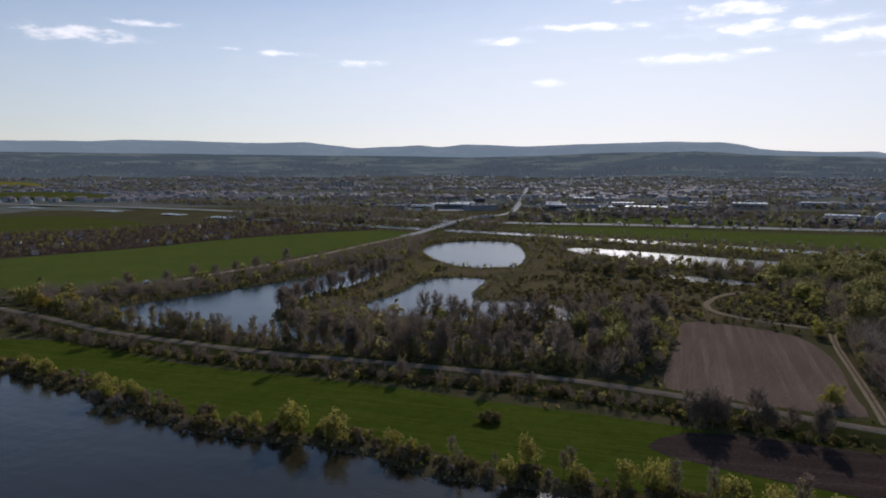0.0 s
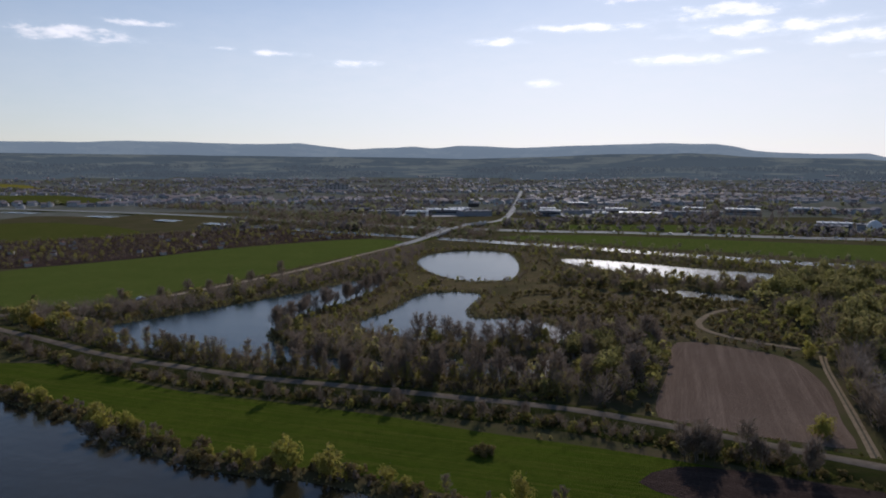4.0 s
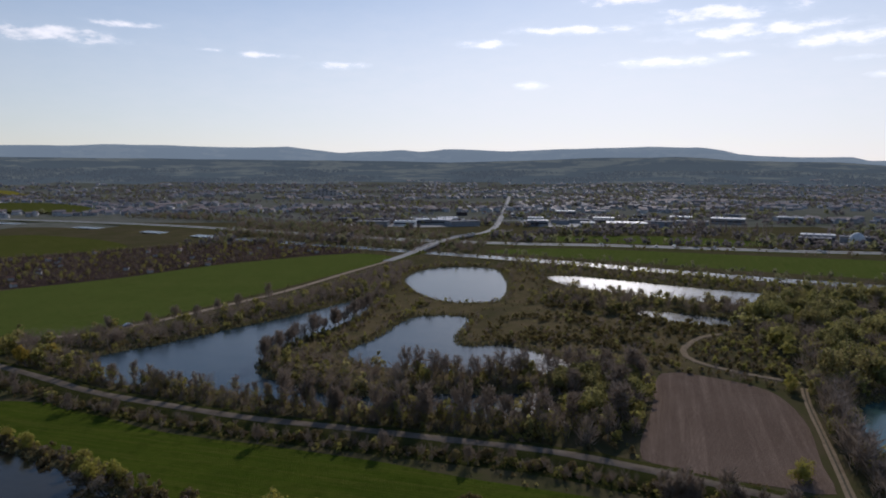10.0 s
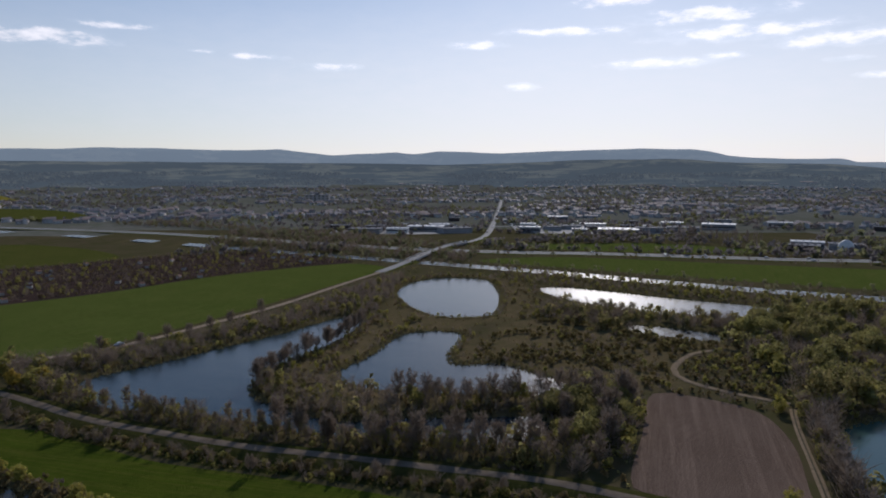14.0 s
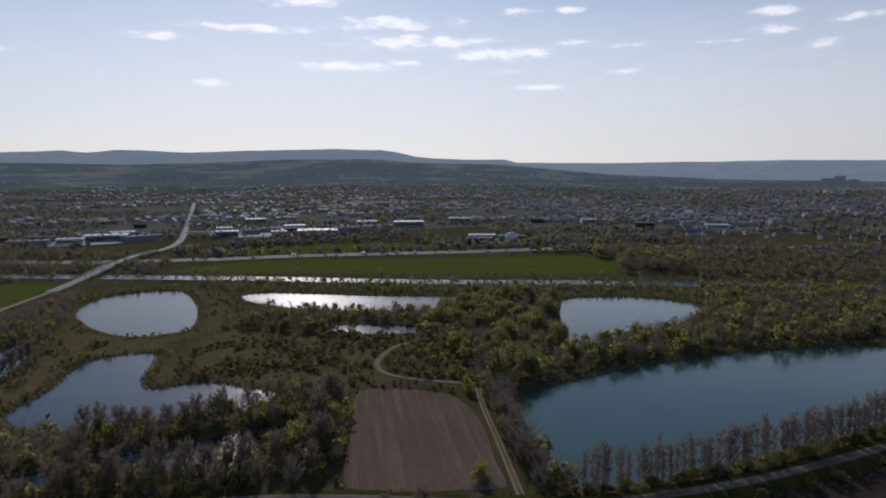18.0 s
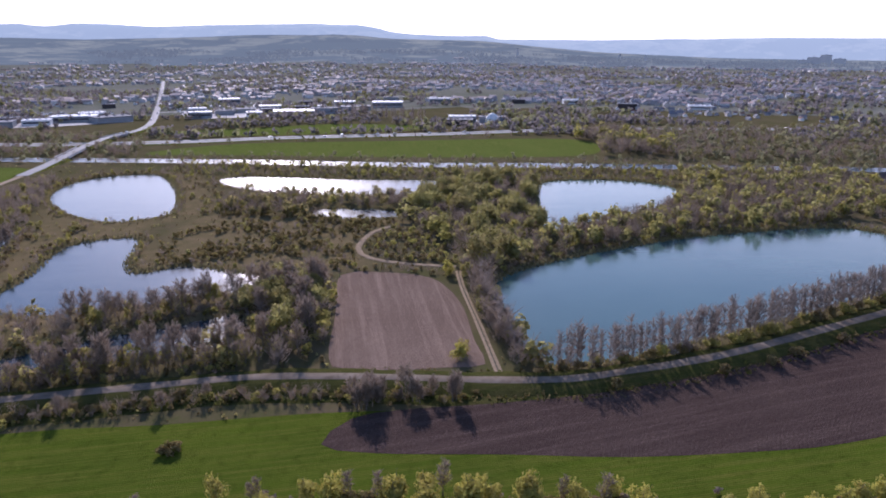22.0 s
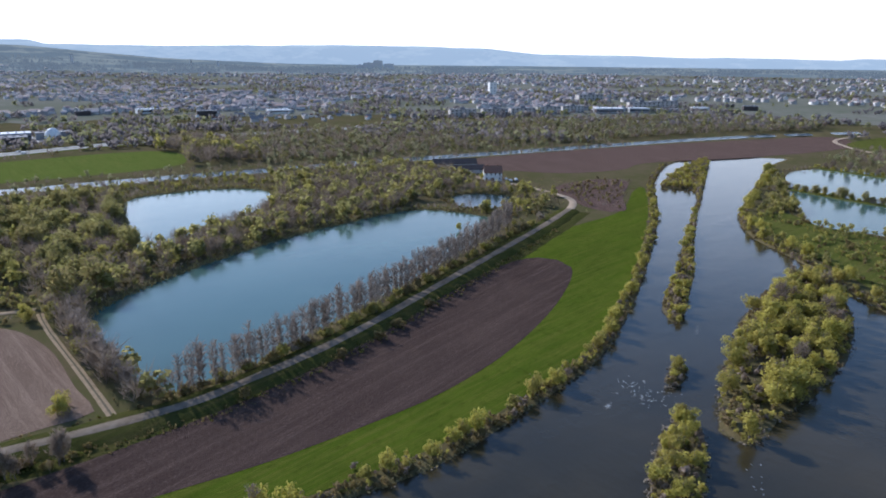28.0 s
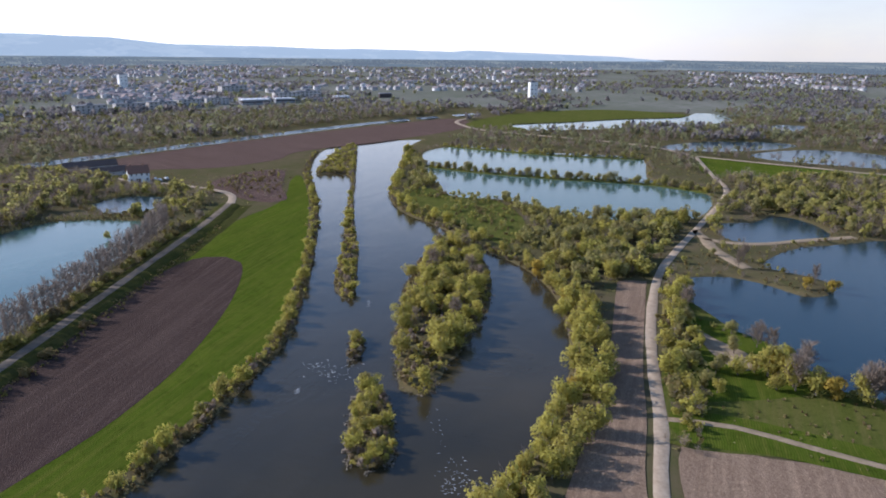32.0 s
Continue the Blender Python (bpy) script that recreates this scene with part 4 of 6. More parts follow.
def free(p, margin=1.0, fields=True):
    """Which places are neither water, field nor road."""
    ok = shore(p) > margin
    for key, ring in FIELD_RINGS.items():
        if fields and not key.startswith(("verge", "allot")):
            lo, hi = ring.min(0), ring.max(0)
            near = ((p > lo) & (p < hi)).all(1) & ok
            if near.any():
                ok[near] &= ~inside(p[near], ring)
    for line, width in ROAD_LINES.values():
        lo, hi = line.min(0) - width, line.max(0) + width
        near = ((p > lo) & (p < hi)).all(1) & ok
        if near.any():
            ok[near] &= away(p[near], line) > width / 2 + margin * 0.5
    return ok


def scatter(ring, density, seed, margin=1.0, fields=True, clumped=False):
    ring = np.array(ring, float)
    rng = np.random.RandomState(seed)
    lo, hi = ring.min(0), ring.max(0)
    n = int((hi - lo).prod() * density)
    p = rng.uniform(lo, hi, (n, 2))
    p = p[inside(p, ring)]
    if clumped:
        p = p[[noise.noise(Vector((x * 0.07, y * 0.07, 2.5))) + 0.7 * noise.noise(Vector((x * 0.2, y * 0.2, 6.5))) > -0.02 for x, y in p]]
    return p[free(p, margin, fields)]


def along(pts, gap, jitter, seed, off=0.0):
    line = smooth_line(pts, step=2.0)
    if off:
        line = offset_line(line, off)
    rng = np.random.RandomState(seed)
    run = np.r_[0, np.cumsum(np.linalg.norm(np.diff(line, axis=0), axis=1))]
    s = np.arange(gap / 2, run[-1], gap)
    s = np.clip(s + rng.uniform(-0.45, 0.45, len(s)) * gap, 0, run[-1])
    return np.stack([np.interp(s, run, line[:, 0]), np.interp(s, run, line[:, 1])], 1) + rng.normal(size=(len(s), 2)) * jitter


BANKS = "willows along the river banks"
willow = [plant("willow_tree", 10 + k, "young yellow-green willow on a river bank", "tree", BANKS, "willow_leaf", 6.8 + k * 0.5, 3.3, 0.3, 560, 0.62, 6, 0.16) for k in range(4)]
isle_willow = [plant("sallow_bush", 30 + k, "dense fresh-green sallow on a river island", "tree", "sallows on the river islands", "willow_leaf", 6.8 + k * 0.4, 3.4, 0.2, 560, 0.62, 6, 0.16) for k in range(3)]
green_tree = [plant("broadleaf_tree", 40 + k, "leafy green tree with a broad crown", "tree", "leafy trees by the water", "wood_leaf", 7.8 + k * 0.5, 3.7, 0.6, 600, 0.66, 7, 0.2) for k in range(3)]
gold_tree = [plant("golden_willow", 50 + k, "golden-yellow willow in spring leaf", "tree", "golden willows", "gold_leaf", 6.8, 3.3, 0.5, 600, 0.7, 6, 0.17) for k in range(2)]
bare_tree = [plant("bare_tree", 60 + k, "leafless grey-brown tree with fine twigs", "tree", "bare trees by the ponds", "twig_wood", 8.5 + k * 0.6, 2.9, 1.0, 0, 0, 24, 0.11, 760, twig_len=1.5, upright=1.25, fine=0.018, first=0.1, reach=3.4) for k in range(4)]
bud_tree = [plant("budding_tree", 70 + k, "slender tree with a thin veil of new leaves", "tree", "budding trees along the flood bank", "willow_leaf", 7.6 + k * 0.5, 2.0, 0.5, 150, 0.36, 14, 0.09, 420, twig_len=1.3, upright=1.5, first=0.08, fine=0.018) for k in range(4)]
poplar = [plant("poplar_tree", 80 + k, "tall bare poplar with upright pinkish twigs", "tree", "row of poplars by the lake", "poplar_twig", 13.0 + k * 0.7, 1.5, 2.0, 0, 0, 7, 0.05, 130, "poplar_twig", 2.4, 2.6, 0.1, 1.2, 0.0048, 1.0, True) for k in range(4)]
shrub = [plant("shrub", 90 + k, "low dark olive shrub", "shrub", "shrubs on the banks", "shrub_leaf", 2.2 + k * 0.3, 1.9, 0.0, 220, 0.58, 4, 0.06) for k in range(4)]
green_shrub = [plant("shrub", 100 + k, "rounded yellow-green bush beside the road", "shrub", "bushes beside the flood bank", "sallow_leaf", 2.6 + k * 0.3, 2.1, 0.0, 240, 0.58, 4, 0.07) for k in range(3)]
blossom = [plant("blossom_bush", 110 + k, "pale pinkish bush in full blossom", "shrub", "blossoming bushes", "blossom_leaf", 3.2, 1.9, 0.2, 260, 0.42, 5, 0.08) for k in range(2)]

# leafy crowns of the fen wood
stand(green_tree, scatter([(128.6, 259.1), (132.4, 271.6), (144.9, 287.8), (161.1, 310.5), (184.1, 315.9), (204.8, 337.4), (238.1, 314.6), (232.7, 295.9), (194.7, 250.1), (177.6, 221.3), (123.1, 179.4), (118.1, 195.1), (130.8, 213.6)], 0.0065, 107), 107, 1.1, 1.6)
# river banks and islands
stand(willow + bud_tree + shrub[:1], along([(-151.2, 183.8), (-101.8, 157.1), (-74.4, 141.9), (-51.6, 126.5), (-36.7, 119.2), (-22.7, 115.9), (-11.7, 111.7), (0.3, 103.4), (14.2, 99.4)], 5.0, 1.2, 1), 1, 0.32, 0.62)
stand(willow + bud_tree[:2], along([(14.2, 99.4), (35.9, 89.9), (59.7, 76.1), (76.6, 66.2)], 3.6, 1.2, 101), 101, 0.5, 0.95)
stand(shrub + willow[:1], along(BANK_NORTH[2:14], 3.0, 1.2, 2, -2.6), 2, 0.6, 1.1)
stand(willow[:2] + green_shrub, along(BANK_NORTH[13:22], 5.0, 0.9, 3, -2.4), 3, 0.4, 0.95)
stand(shrub, along(BANK_NORTH[13:21], 6.0, 0.5, 4, -1.2), 4, 0.3, 0.6)
stand(willow + gold_tree[:1], along(BANK_SOUTH[7:15], 4.6, 1.2, 5, -2.6), 5, 0.75, 1.2)
stand(willow, along(BANK_SOUTH[8:14], 4.8, 1.4, 6, -7.5), 6, 0.8, 1.15)
stand(willow[1:] + green_shrub, along(BANK_SOUTH[1:8], 5.0, 1.6, 7, -3.5), 7, 0.6, 1.0)
stand(isle_willow, scatter(grown(ISLE_RINGS["round"], -1.5), 0.04, 8, 0.2), 8, 0.55, 1.15)
stand(bud_tree[:2] + bare_tree[:1], scatter(grown(ISLE_RINGS["round"], -4), 0.006, 108, 0.2), 108, 0.75, 1.05)
stand(isle_willow, scatter(grown(ISLE_RINGS["near"], -1.0), 0.08, 9, 0.3), 9, 0.35, 0.8)
stand(isle_willow, scatter(grown(ISLE_RINGS["long"], -0.4), 0.034, 10, 0.2), 10, 0.3, 0.68)
stand(isle_willow, [(159.1, 11.6), (162.6, 11.9), (166.1, 11.7)], 11, 0.4, 0.55)
# flood bank and ponds
stand(bud_tree, along([(-108, 208.6), (-80.3, 194.1), (-60.6, 185.6), (-36.8, 176.3), (-12.1, 166.6), (14.6, 160.3), (42.3, 152.2)], 2.2, 2.2, 12), 12, 0.6, 0.95)
stand(bare_tree + bud_tree[:1], along([(-41.8, 178.3), (-12.1, 166.6), (14.7, 163.2), (36.4, 160.1), (48.2, 150.2)], 4.0, 2.4, 13, -2), 13, 0.8, 1.15)
stand(bare_tree, along([(-6.7, 200), (17, 197.8), (32.7, 198.6), (50.4, 200.5), (62.3, 203.3)], 4.5, 1.0, 14), 14, 0.8, 1.1)
stand(bare_tree, along([(-52, 220.2), (-47.7, 240.8), (-39.4, 261.9), (-28.2, 288.9), (-21.9, 314.8)], 3.6, 1.0, 15), 15, 0.65, 0.95)
stand(bare_tree, along([(-124.6, 260.3), (-94.1, 292.6), (-73.6, 328.8)], 13, 2.0, 16), 16, 0.7, 1.0)
stand(gold_tree, [(-129.7, 219.9), (-123.6, 223.8), (-134.5, 225)], 17, 0.8, 1.0)
stand(green_tree + bare_tree[:2], scatter([(48.2, 146.2), (54.2, 162), (68.1, 189.6), (76, 205.2), (60.3, 205.3), (42.5, 191.7), (44.3, 165)], 0.045, 18), 18, 0.8, 1.2)
stand(bare_tree, scatter([(46.1, 118.3), (61.9, 114.4), (73.7, 108.5), (67.9, 121.3), (54.1, 127.2)], 0.16, 19, 0.3, False), 19, 0.5, 0.85)
stand(willow[:2], [(80.8, 128.3), (83.8, 131.2), (111.3, 186.3), (113.2, 190.3)], 20, 0.55, 0.75)
stand(shrub, along(LEVEE[1:11], 2.5, 1.3, 21, 7.2), 21, 0.4, 1.0)
stand(bare_tree[:2] + bud_tree[:2], along(LEVEE[1:11], 11.0, 1.2, 121, 8.6), 121, 0.25, 0.6)
stand(green_shrub + shrub[:2], along(LEVEE[11:18], 4.5, 0.8, 22, -6.4), 22, 0.8, 1.35)
stand(shrub, along(LEVEE[11:16], 19, 0.8, 23, 6.2), 23, 0.9, 1.2)
stand(blossom, [(129.3, 102.7), (134.2, 103.3), (-63.7, 129.7), (-69.6, 132.9), (298.6, 92.3), (304.3, 94.4)], 24, 0.8, 1.3)
row = along([(99.4, 113.3), (113.3, 108), (138.2, 104.8), (165.9, 102.8), (194.5, 101.1), (230, 100.3), (261.4, 100.7), (290.6, 104)], 0.9, 0.7, 25)  # the row stands in clusters
stand(poplar, [q for k, q in enumerate(row) if noise.noise(Vector((k * 0.11, 3.3, 0))) > -0.5], 25, 0.62, 0.92)
stand(poplar[:2] + bare_tree[:1], along([(93.5, 121.1), (100.1, 137.3), (107.5, 154.8), (115.3, 171.6)], 2.0, 0.9, 26), 26, 0.5, 0.78)
stand(poplar, along([(296, 735), (312, 708), (330, 678), (349, 646)], 4.0, 1.2, 226), 226, 0.9, 1.25)
stand(willow[:1], [(267.9, 120.3)], 126, 0.6, 0.65, -0.3)
stand(shrub[:2], [(10.4, 121.5), (11.9, 122.5), (12.9, 121.5), (11.4, 120.5)], 128, 0.6, 0.9)
# east bank of the ponds
stand(willow + green_tree, scatter([(129.4, -62.6), (153.5, -68.9), (181.6, -79), (213.6, -93.8), (193.7, -87.5), (178.8, -86.9), (167.2, -93.4), (149.3, -98.9), (138.2, -96.2)], 0.026, 27, 1.0, False), 27, 0.55, 0.9)
stand(willow + shrub, along([(129.3, -60.6), (153.5, -67.4), (181.6, -77.5), (213.6, -91.8)], 2.4, 1.3, 127, 3.2), 127, 0.75, 1.1)
stand(bare_tree, [(156.2, -96.7), (159.2, -94.6), (145.3, -99.5), (185.7, -85.7)], 28, 0.7, 0.95)
stand(gold_tree + willow + bare_tree[:1], along([(143, -89.1), (138.1, -93.2), (132.2, -100.4), (127.4, -112.5), (119.5, -129.3), (115.4, -141.4)], 2.4, 1.3, 29), 29, 0.8, 1.25)
stand(willow + green_tree, scatter([(207.7, -54.5), (242, -45.7), (263.8, -67.7), (301, -91), (297.9, -108.7), (292.4, -128.4), (264.9, -109.8), (238.2, -93), (215.4, -81.9)], 0.034, 30), 30, 0.7, 1.1)
stand(green_tree, along(DIKES[0], 5.0, 0.5, 31), 31, 0.55, 1.0, -0.2)
stand(green_tree[:1] + bare_tree[:1], along(DIKES[1], 9, 0.4, 32), 32, 0.5, 0.9, -0.2)
stand(bare_tree + gold_tree[:1], [(203.7, -133.7), (208.8, -139.4), (200.9, -140.7), (234.1, -126.7), (226.2, -121.1)], 33, 0.5, 0.8)


# ---- woods, hedges and scrub that nobody could count ----
def wood_stuff(name, label, category, spots, size, kind, material, seed, count, leaf, trunks=True):
    """Joins many plain trees: each a small cloud of leaf clumps or twigs."""
    if not len(spots):
        return
    rng = np.random.RandomState(seed)
    moulds = []
    for k in range(6):
        if kind == "leaf":
            moulds.append(leaf_cloud(rng, count, 0.42, 0.06, 1.0, leaf, 6, 3)[::2])
        else:
            n = count
            p = np.c_[rng.normal(size=(n, 2)) * 0.06, rng.uniform(0.1, 0.6, n)]
            d = unit(rng, n) * (0.75, 0.75, 0.4) + (0, 0, 0.75)
            d /= np.linalg.norm(d, axis=1, keepdims=True)
            k2 = rng.uniform(0.2, 0.48, (n, 1))
            p = p + d * k2 * 0.5 * rng.uniform(0, 1.2, (n, 1))
            s = np.cross(d, unit(rng, n))
            s /= np.linalg.norm(s, axis=1, keepdims=True)
            moulds.append((np.stack([p - s * leaf * 0.5, p + s * leaf * 0.5, p + d * k2], 1).reshape(-1, 3), None))
    zs = heights_at(spots)
    h = rng.uniform(*size, len(spots))
    a = rng.uniform(0, 6.28, len(spots))
    pick = rng.randint(0, 6, len(spots))
    out = np.empty((len(spots), count * 3, 3), np.float32)
    soft = np.empty_like(out) if kind == "leaf" else None
    for k in range(6):
        w = pick == k
        c, s, m = np.cos(a[w])[:, None], np.sin(a[w])[:, None], moulds[k][0][None]
        wide = (h[w] * rng.uniform(0.8, 1.25, w.sum()))[:, None]
        out[w, :, 0] = (m[..., 0] * c - m[..., 1] * s) * wide + spots[w, 0][:, None]
        out[w, :, 1] = (m[..., 0] * s + m[..., 1] * c) * wide + spots[w, 1][:, None]
        if kind == "leaf":
            q = moulds[k][1][None]
            soft[w, :, 0], soft[w, :, 1], soft[w, :, 2] = q[..., 0] * c - q[..., 1] * s, q[..., 0] * s + q[..., 1] * c, q[..., 2]
        out[w, :, 2] = m[..., 2] * h[w][:, None] + zs[w][:, None] - 0.1
    v = out.reshape(-1, 3)
    me = mesh_of(name, v, np.arange(len(v)).reshape(-1, 3), material, normals=soft)
    thing(name, label, category, kind="stuff", data=me)


def mixed(spots, seed, weights):
    rng = np.random.RandomState(seed)
    pick = rng.choice(len(weights), len(spots), p=np.array(weights) / sum(weights))
    return [spots[pick == k] for k in range(len(weights))]


PLOTS = {
    # ring, trees per square metre, shares of bare, green, willow, shrub
    "flood bank wood": ([(-201.7, 237.4), (-136.8, 223.3), (-66.6, 183.9), (2.8, 160.4), (50.2, 142.2), (62.1, 169.9), (78, 209.1), (64.3, 215), (46.5, 206.4), (-6.6, 207.9), (-21.3, 215.2), (-55.7, 236), (-91.2, 197.3), (-120.3, 234.6), (-155, 253.5)], 0.10, (8, 1.5, 2, 4), (3.5, 7.5)),
    "west hedge": ([(-144.8, 248.9), (-94.2, 285.8), (-73.8, 319.2), (-51.4, 366), (-33.3, 403.3), (-13.2, 457.2), (-3.6, 457), (-12.4, 373.4), (-16.7, 337.6), (-36.2, 341.9), (-54.3, 310.6), (-89.8, 263.2), (-113.3, 235.4)], 0.14, (9, 0.7, 1, 4), (3, 7)),
    "pond dikes": ([(-53.1, 216.3), (-43.4, 258), (-29.2, 288.9), (-18.8, 330.9), (-12.7, 345.1), (-8.5, 373.4), (-11.9, 410.9), (-1.8, 447.7), (20.3, 467.5), (63.1, 460.2), (80.2, 418.4), (72.3, 334.2), (53, 315.5), (43.3, 325.1), (9.4, 323.8), (-3.6, 297.2), (-15.8, 260.8), (-26, 240.1), (-24.2, 222.4), (-36.4, 205.9)], 0.14, (4, 1, 2, 6), (1.0, 3.8)),
    "scrub": ([(25.3, 250.5), (33.4, 287), (57.7, 296.3), (64.6, 329.6), (91.7, 300.7), (132.5, 264.9), (113.1, 254.5), (95.6, 235.2), (94.6, 218.7), (81.9, 211), (64.3, 217), (50.6, 233.7)], 0.30, (3, 1, 0.6, 9), (0.8, 3.0)),
    "fen wood": ([(128.6, 259.1), (132.4, 271.6), (144.9, 287.8), (161.1, 310.5), (184.1, 315.9), (204.8, 337.4), (238.1, 314.6), (232.7, 295.9), (194.7, 250.1), (177.6, 221.3), (123.1, 179.4), (118.1, 195.1), (130.8, 213.6)], 0.07, (8, 4, 2, 2), (4, 8.5)),
    "reed pond wood": ([(64.6, 329.6), (83.9, 364.3), (110.9, 339.4), (139.9, 320.2), (161.1, 312.4), (142, 288.8), (128.6, 270.7), (101.4, 286.3), (77.1, 307.5)], 0.08, (7, 2, 1, 2), (4.5, 7.5)),
    "canal belt": ([(63.1, 464.8), (77.3, 418.5), (105.9, 416.2), (158.6, 378.3), (201.9, 346.8), (241, 312.9), (257.5, 317), (296.3, 296.3), (319.6, 260.6), (337.9, 296.8), (283.7, 345.2), (205, 392.5), (114.4, 458.4), (72.7, 487.4)], 0.08, (4, 2, 1.5, 5), (1.8, 5.0)),
    "track thicket": ([(89.5, 114.2), (99.4, 113.3), (98.5, 120.2), (104.4, 135.7), (114.3, 157), (123.1, 173.7), (121.1, 189.2), (115.2, 187.3), (107.4, 167.7), (97.6, 142)], 0.2, (8, 0.5, 0.6, 1), (5, 9)),
    "field hedge": ([(50.2, 138.2), (62, 131.2), (77.8, 124.3), (81.7, 118.3), (66, 124.2), (52.1, 132.2)], 0.1, (5, 1, 1, 3), (3, 7)),
    "north hedge": ([(76, 205.2), (93.7, 204.1), (107.4, 189.3), (112.3, 193.2), (99.5, 208.9), (78, 213)], 0.13, (4, 1, 1, 4), (1.5, 4)),
    "grove behind the canal": ([(340.4, 362), (393.9, 458.4), (448.9, 480.7), (425, 390.2), (389.6, 325.2)], 0.03, (8, 1, 1, 1), (8, 15)),
    "lake wood": ([(123.1, 179.4), (179.6, 215.6), (234.2, 218.9), (272, 227.9), (305.3, 254.9), (338.1, 289.2), (415.9, 235.2), (391.6, 167.9), (351.5, 162.8), (326.4, 167.4), (297.4, 164.3), (230.9, 185.1), (165.2, 188.3), (140.7, 185.9)], 0.10, (10, 3.5, 2, 2), (4, 9)),
    "lake hedge": ([(97.5, 113.3), (138.1, 103.9), (194.6, 99.7), (261.4, 98.8), (298.4, 104.1), (309.8, 118.8), (315.8, 104.3), (327.6, 94.6), (288.8, 92.2), (191.6, 96.7), (129.3, 101.7), (105.3, 107.4)], 0.06, (4, 1, 1, 5), (1.5, 4)),
    "house wood": ([(298.2, 113.8), (309.4, 143.1), (321.5, 167.3), (388.9, 163), (379.9, 124.4), (367.8, 104.8), (337.2, 96.7), (315.9, 100.4)], 0.06, (5, 2, 2, 3), (3, 7)),
    "south bank": ([(242, -41.8), (290.3, -20), (317.1, -4.8), (359.1, 2), (430.2, -1.3), (489, -6.7), (430.4, -13.8), (391.8, -20.5), (350, -27.3), (341, -54.8), (308.6, -79.1), (297.8, -100.9), (263.8, -67.7)], 0.085, (1, 4, 7, 5), (2, 6)),
    "track wood": ([(217.4, -85.8), (243.2, -98.8), (281.6, -122.9), (302.3, -139.8), (298.9, -108.7), (264, -82.3), (227.4, -55.9), (202.8, -56.6)], 0.05, (2, 4, 6, 2), (4, 8)),
    "track side": ([(129.3, -60.6), (153.5, -66.9), (181.6, -77), (217.5, -92.7), (235.4, -104.9), (211.7, -97.8), (193.7, -90.4), (167.2, -95.3), (149.4, -103.8), (135.2, -100.3)], 0.07, (3, 2, 3, 3), (1.5, 4.5)),
    "cove wood": ([(253.8, -127), (287.6, -132.5), (332, -166.1), (360.8, -170.8), (394.2, -184.9), (390.6, -280.8), (333.5, -274.2), (261, -211.8), (266.5, -185.2), (293.7, -189), (311, -178.6), (292.6, -138.2), (261.7, -133.6)], 0.05, (4, 4, 5, 1), (5, 9)),
    "track scrub": ([(99, 212), (98, 222), (100, 234), (113, 250), (126, 256), (131, 240), (131, 214), (119, 197), (108, 206)], 0.22, (3, 2, 2, 7), (0.8, 3.4)),
    "spit growth": ([(222, -116), (240, -115), (262, -119), (258, -131), (252, -140), (240, -130), (224, -132)], 0.07, (2, 2, 4, 6), (1.0, 4.0)),
    "house scrub": ([(340, 62), (376, 69), (425, 76), (424, 96), (384, 112), (342, 82)], 0.14, (8, 0.5, 1, 4), (0.8, 2.8)),
    "bank clearing": ([(336, 0), (352, 3), (371, -10), (348, -26), (337, -48), (291, -55), (258, -42), (263, -34), (300, -16)], 0.09, (1, 3, 7, 6), (1.0, 4.0)),
    "allotments": ([(-227, 369.2), (-178.3, 414.2), (-142.4, 465.1), (-93, 509.8), (-50.3, 534.8), (-39.3, 558.8), (-157.3, 632.4), (-243.7, 564.5), (-307, 507.7), (-423.9, 434.3), (-333, 323.2)], 0.05, (6, 1, 1, 5), (1.5, 4.5)),
}
for n, (key, (ring, density, shares, size)) in enumerate(PLOTS.items()):
    spots = scatter(ring, density, 200 + n, 0.6, fields=key not in ("bank clearing", "house scrub"), clumped=key in ("scrub", "pond dikes", "bank clearing"))
    for k, some in enumerate(mixed(spots, 300 + n, shares)):
        hi = (1.0, 2.4) if k == 3 and size[1] > 3 else size
        kind, material, label, category = (
            ("twig", "twig_wood", "thicket of leafless brown trees", "wood"), ("leaf", "wood_leaf", "dense leafy green trees", "wood"),
            ("leaf", "sallow_leaf", "loose yellow-green willow growth", "wood"), ("leaf", "shrub_leaf", "low dark olive scrub", "scrub"))[k]
        count, leaf = ((68, 0.019), (84, 0.18), (84, 0.175), (46, 0.28))[k]
        wood_stuff(("bare_thicket", "green_wood", "willow_thicket", "scrub")[k], label + ", " + key, category, some, hi, kind, material, 400 + n * 7 + k, count, leaf)

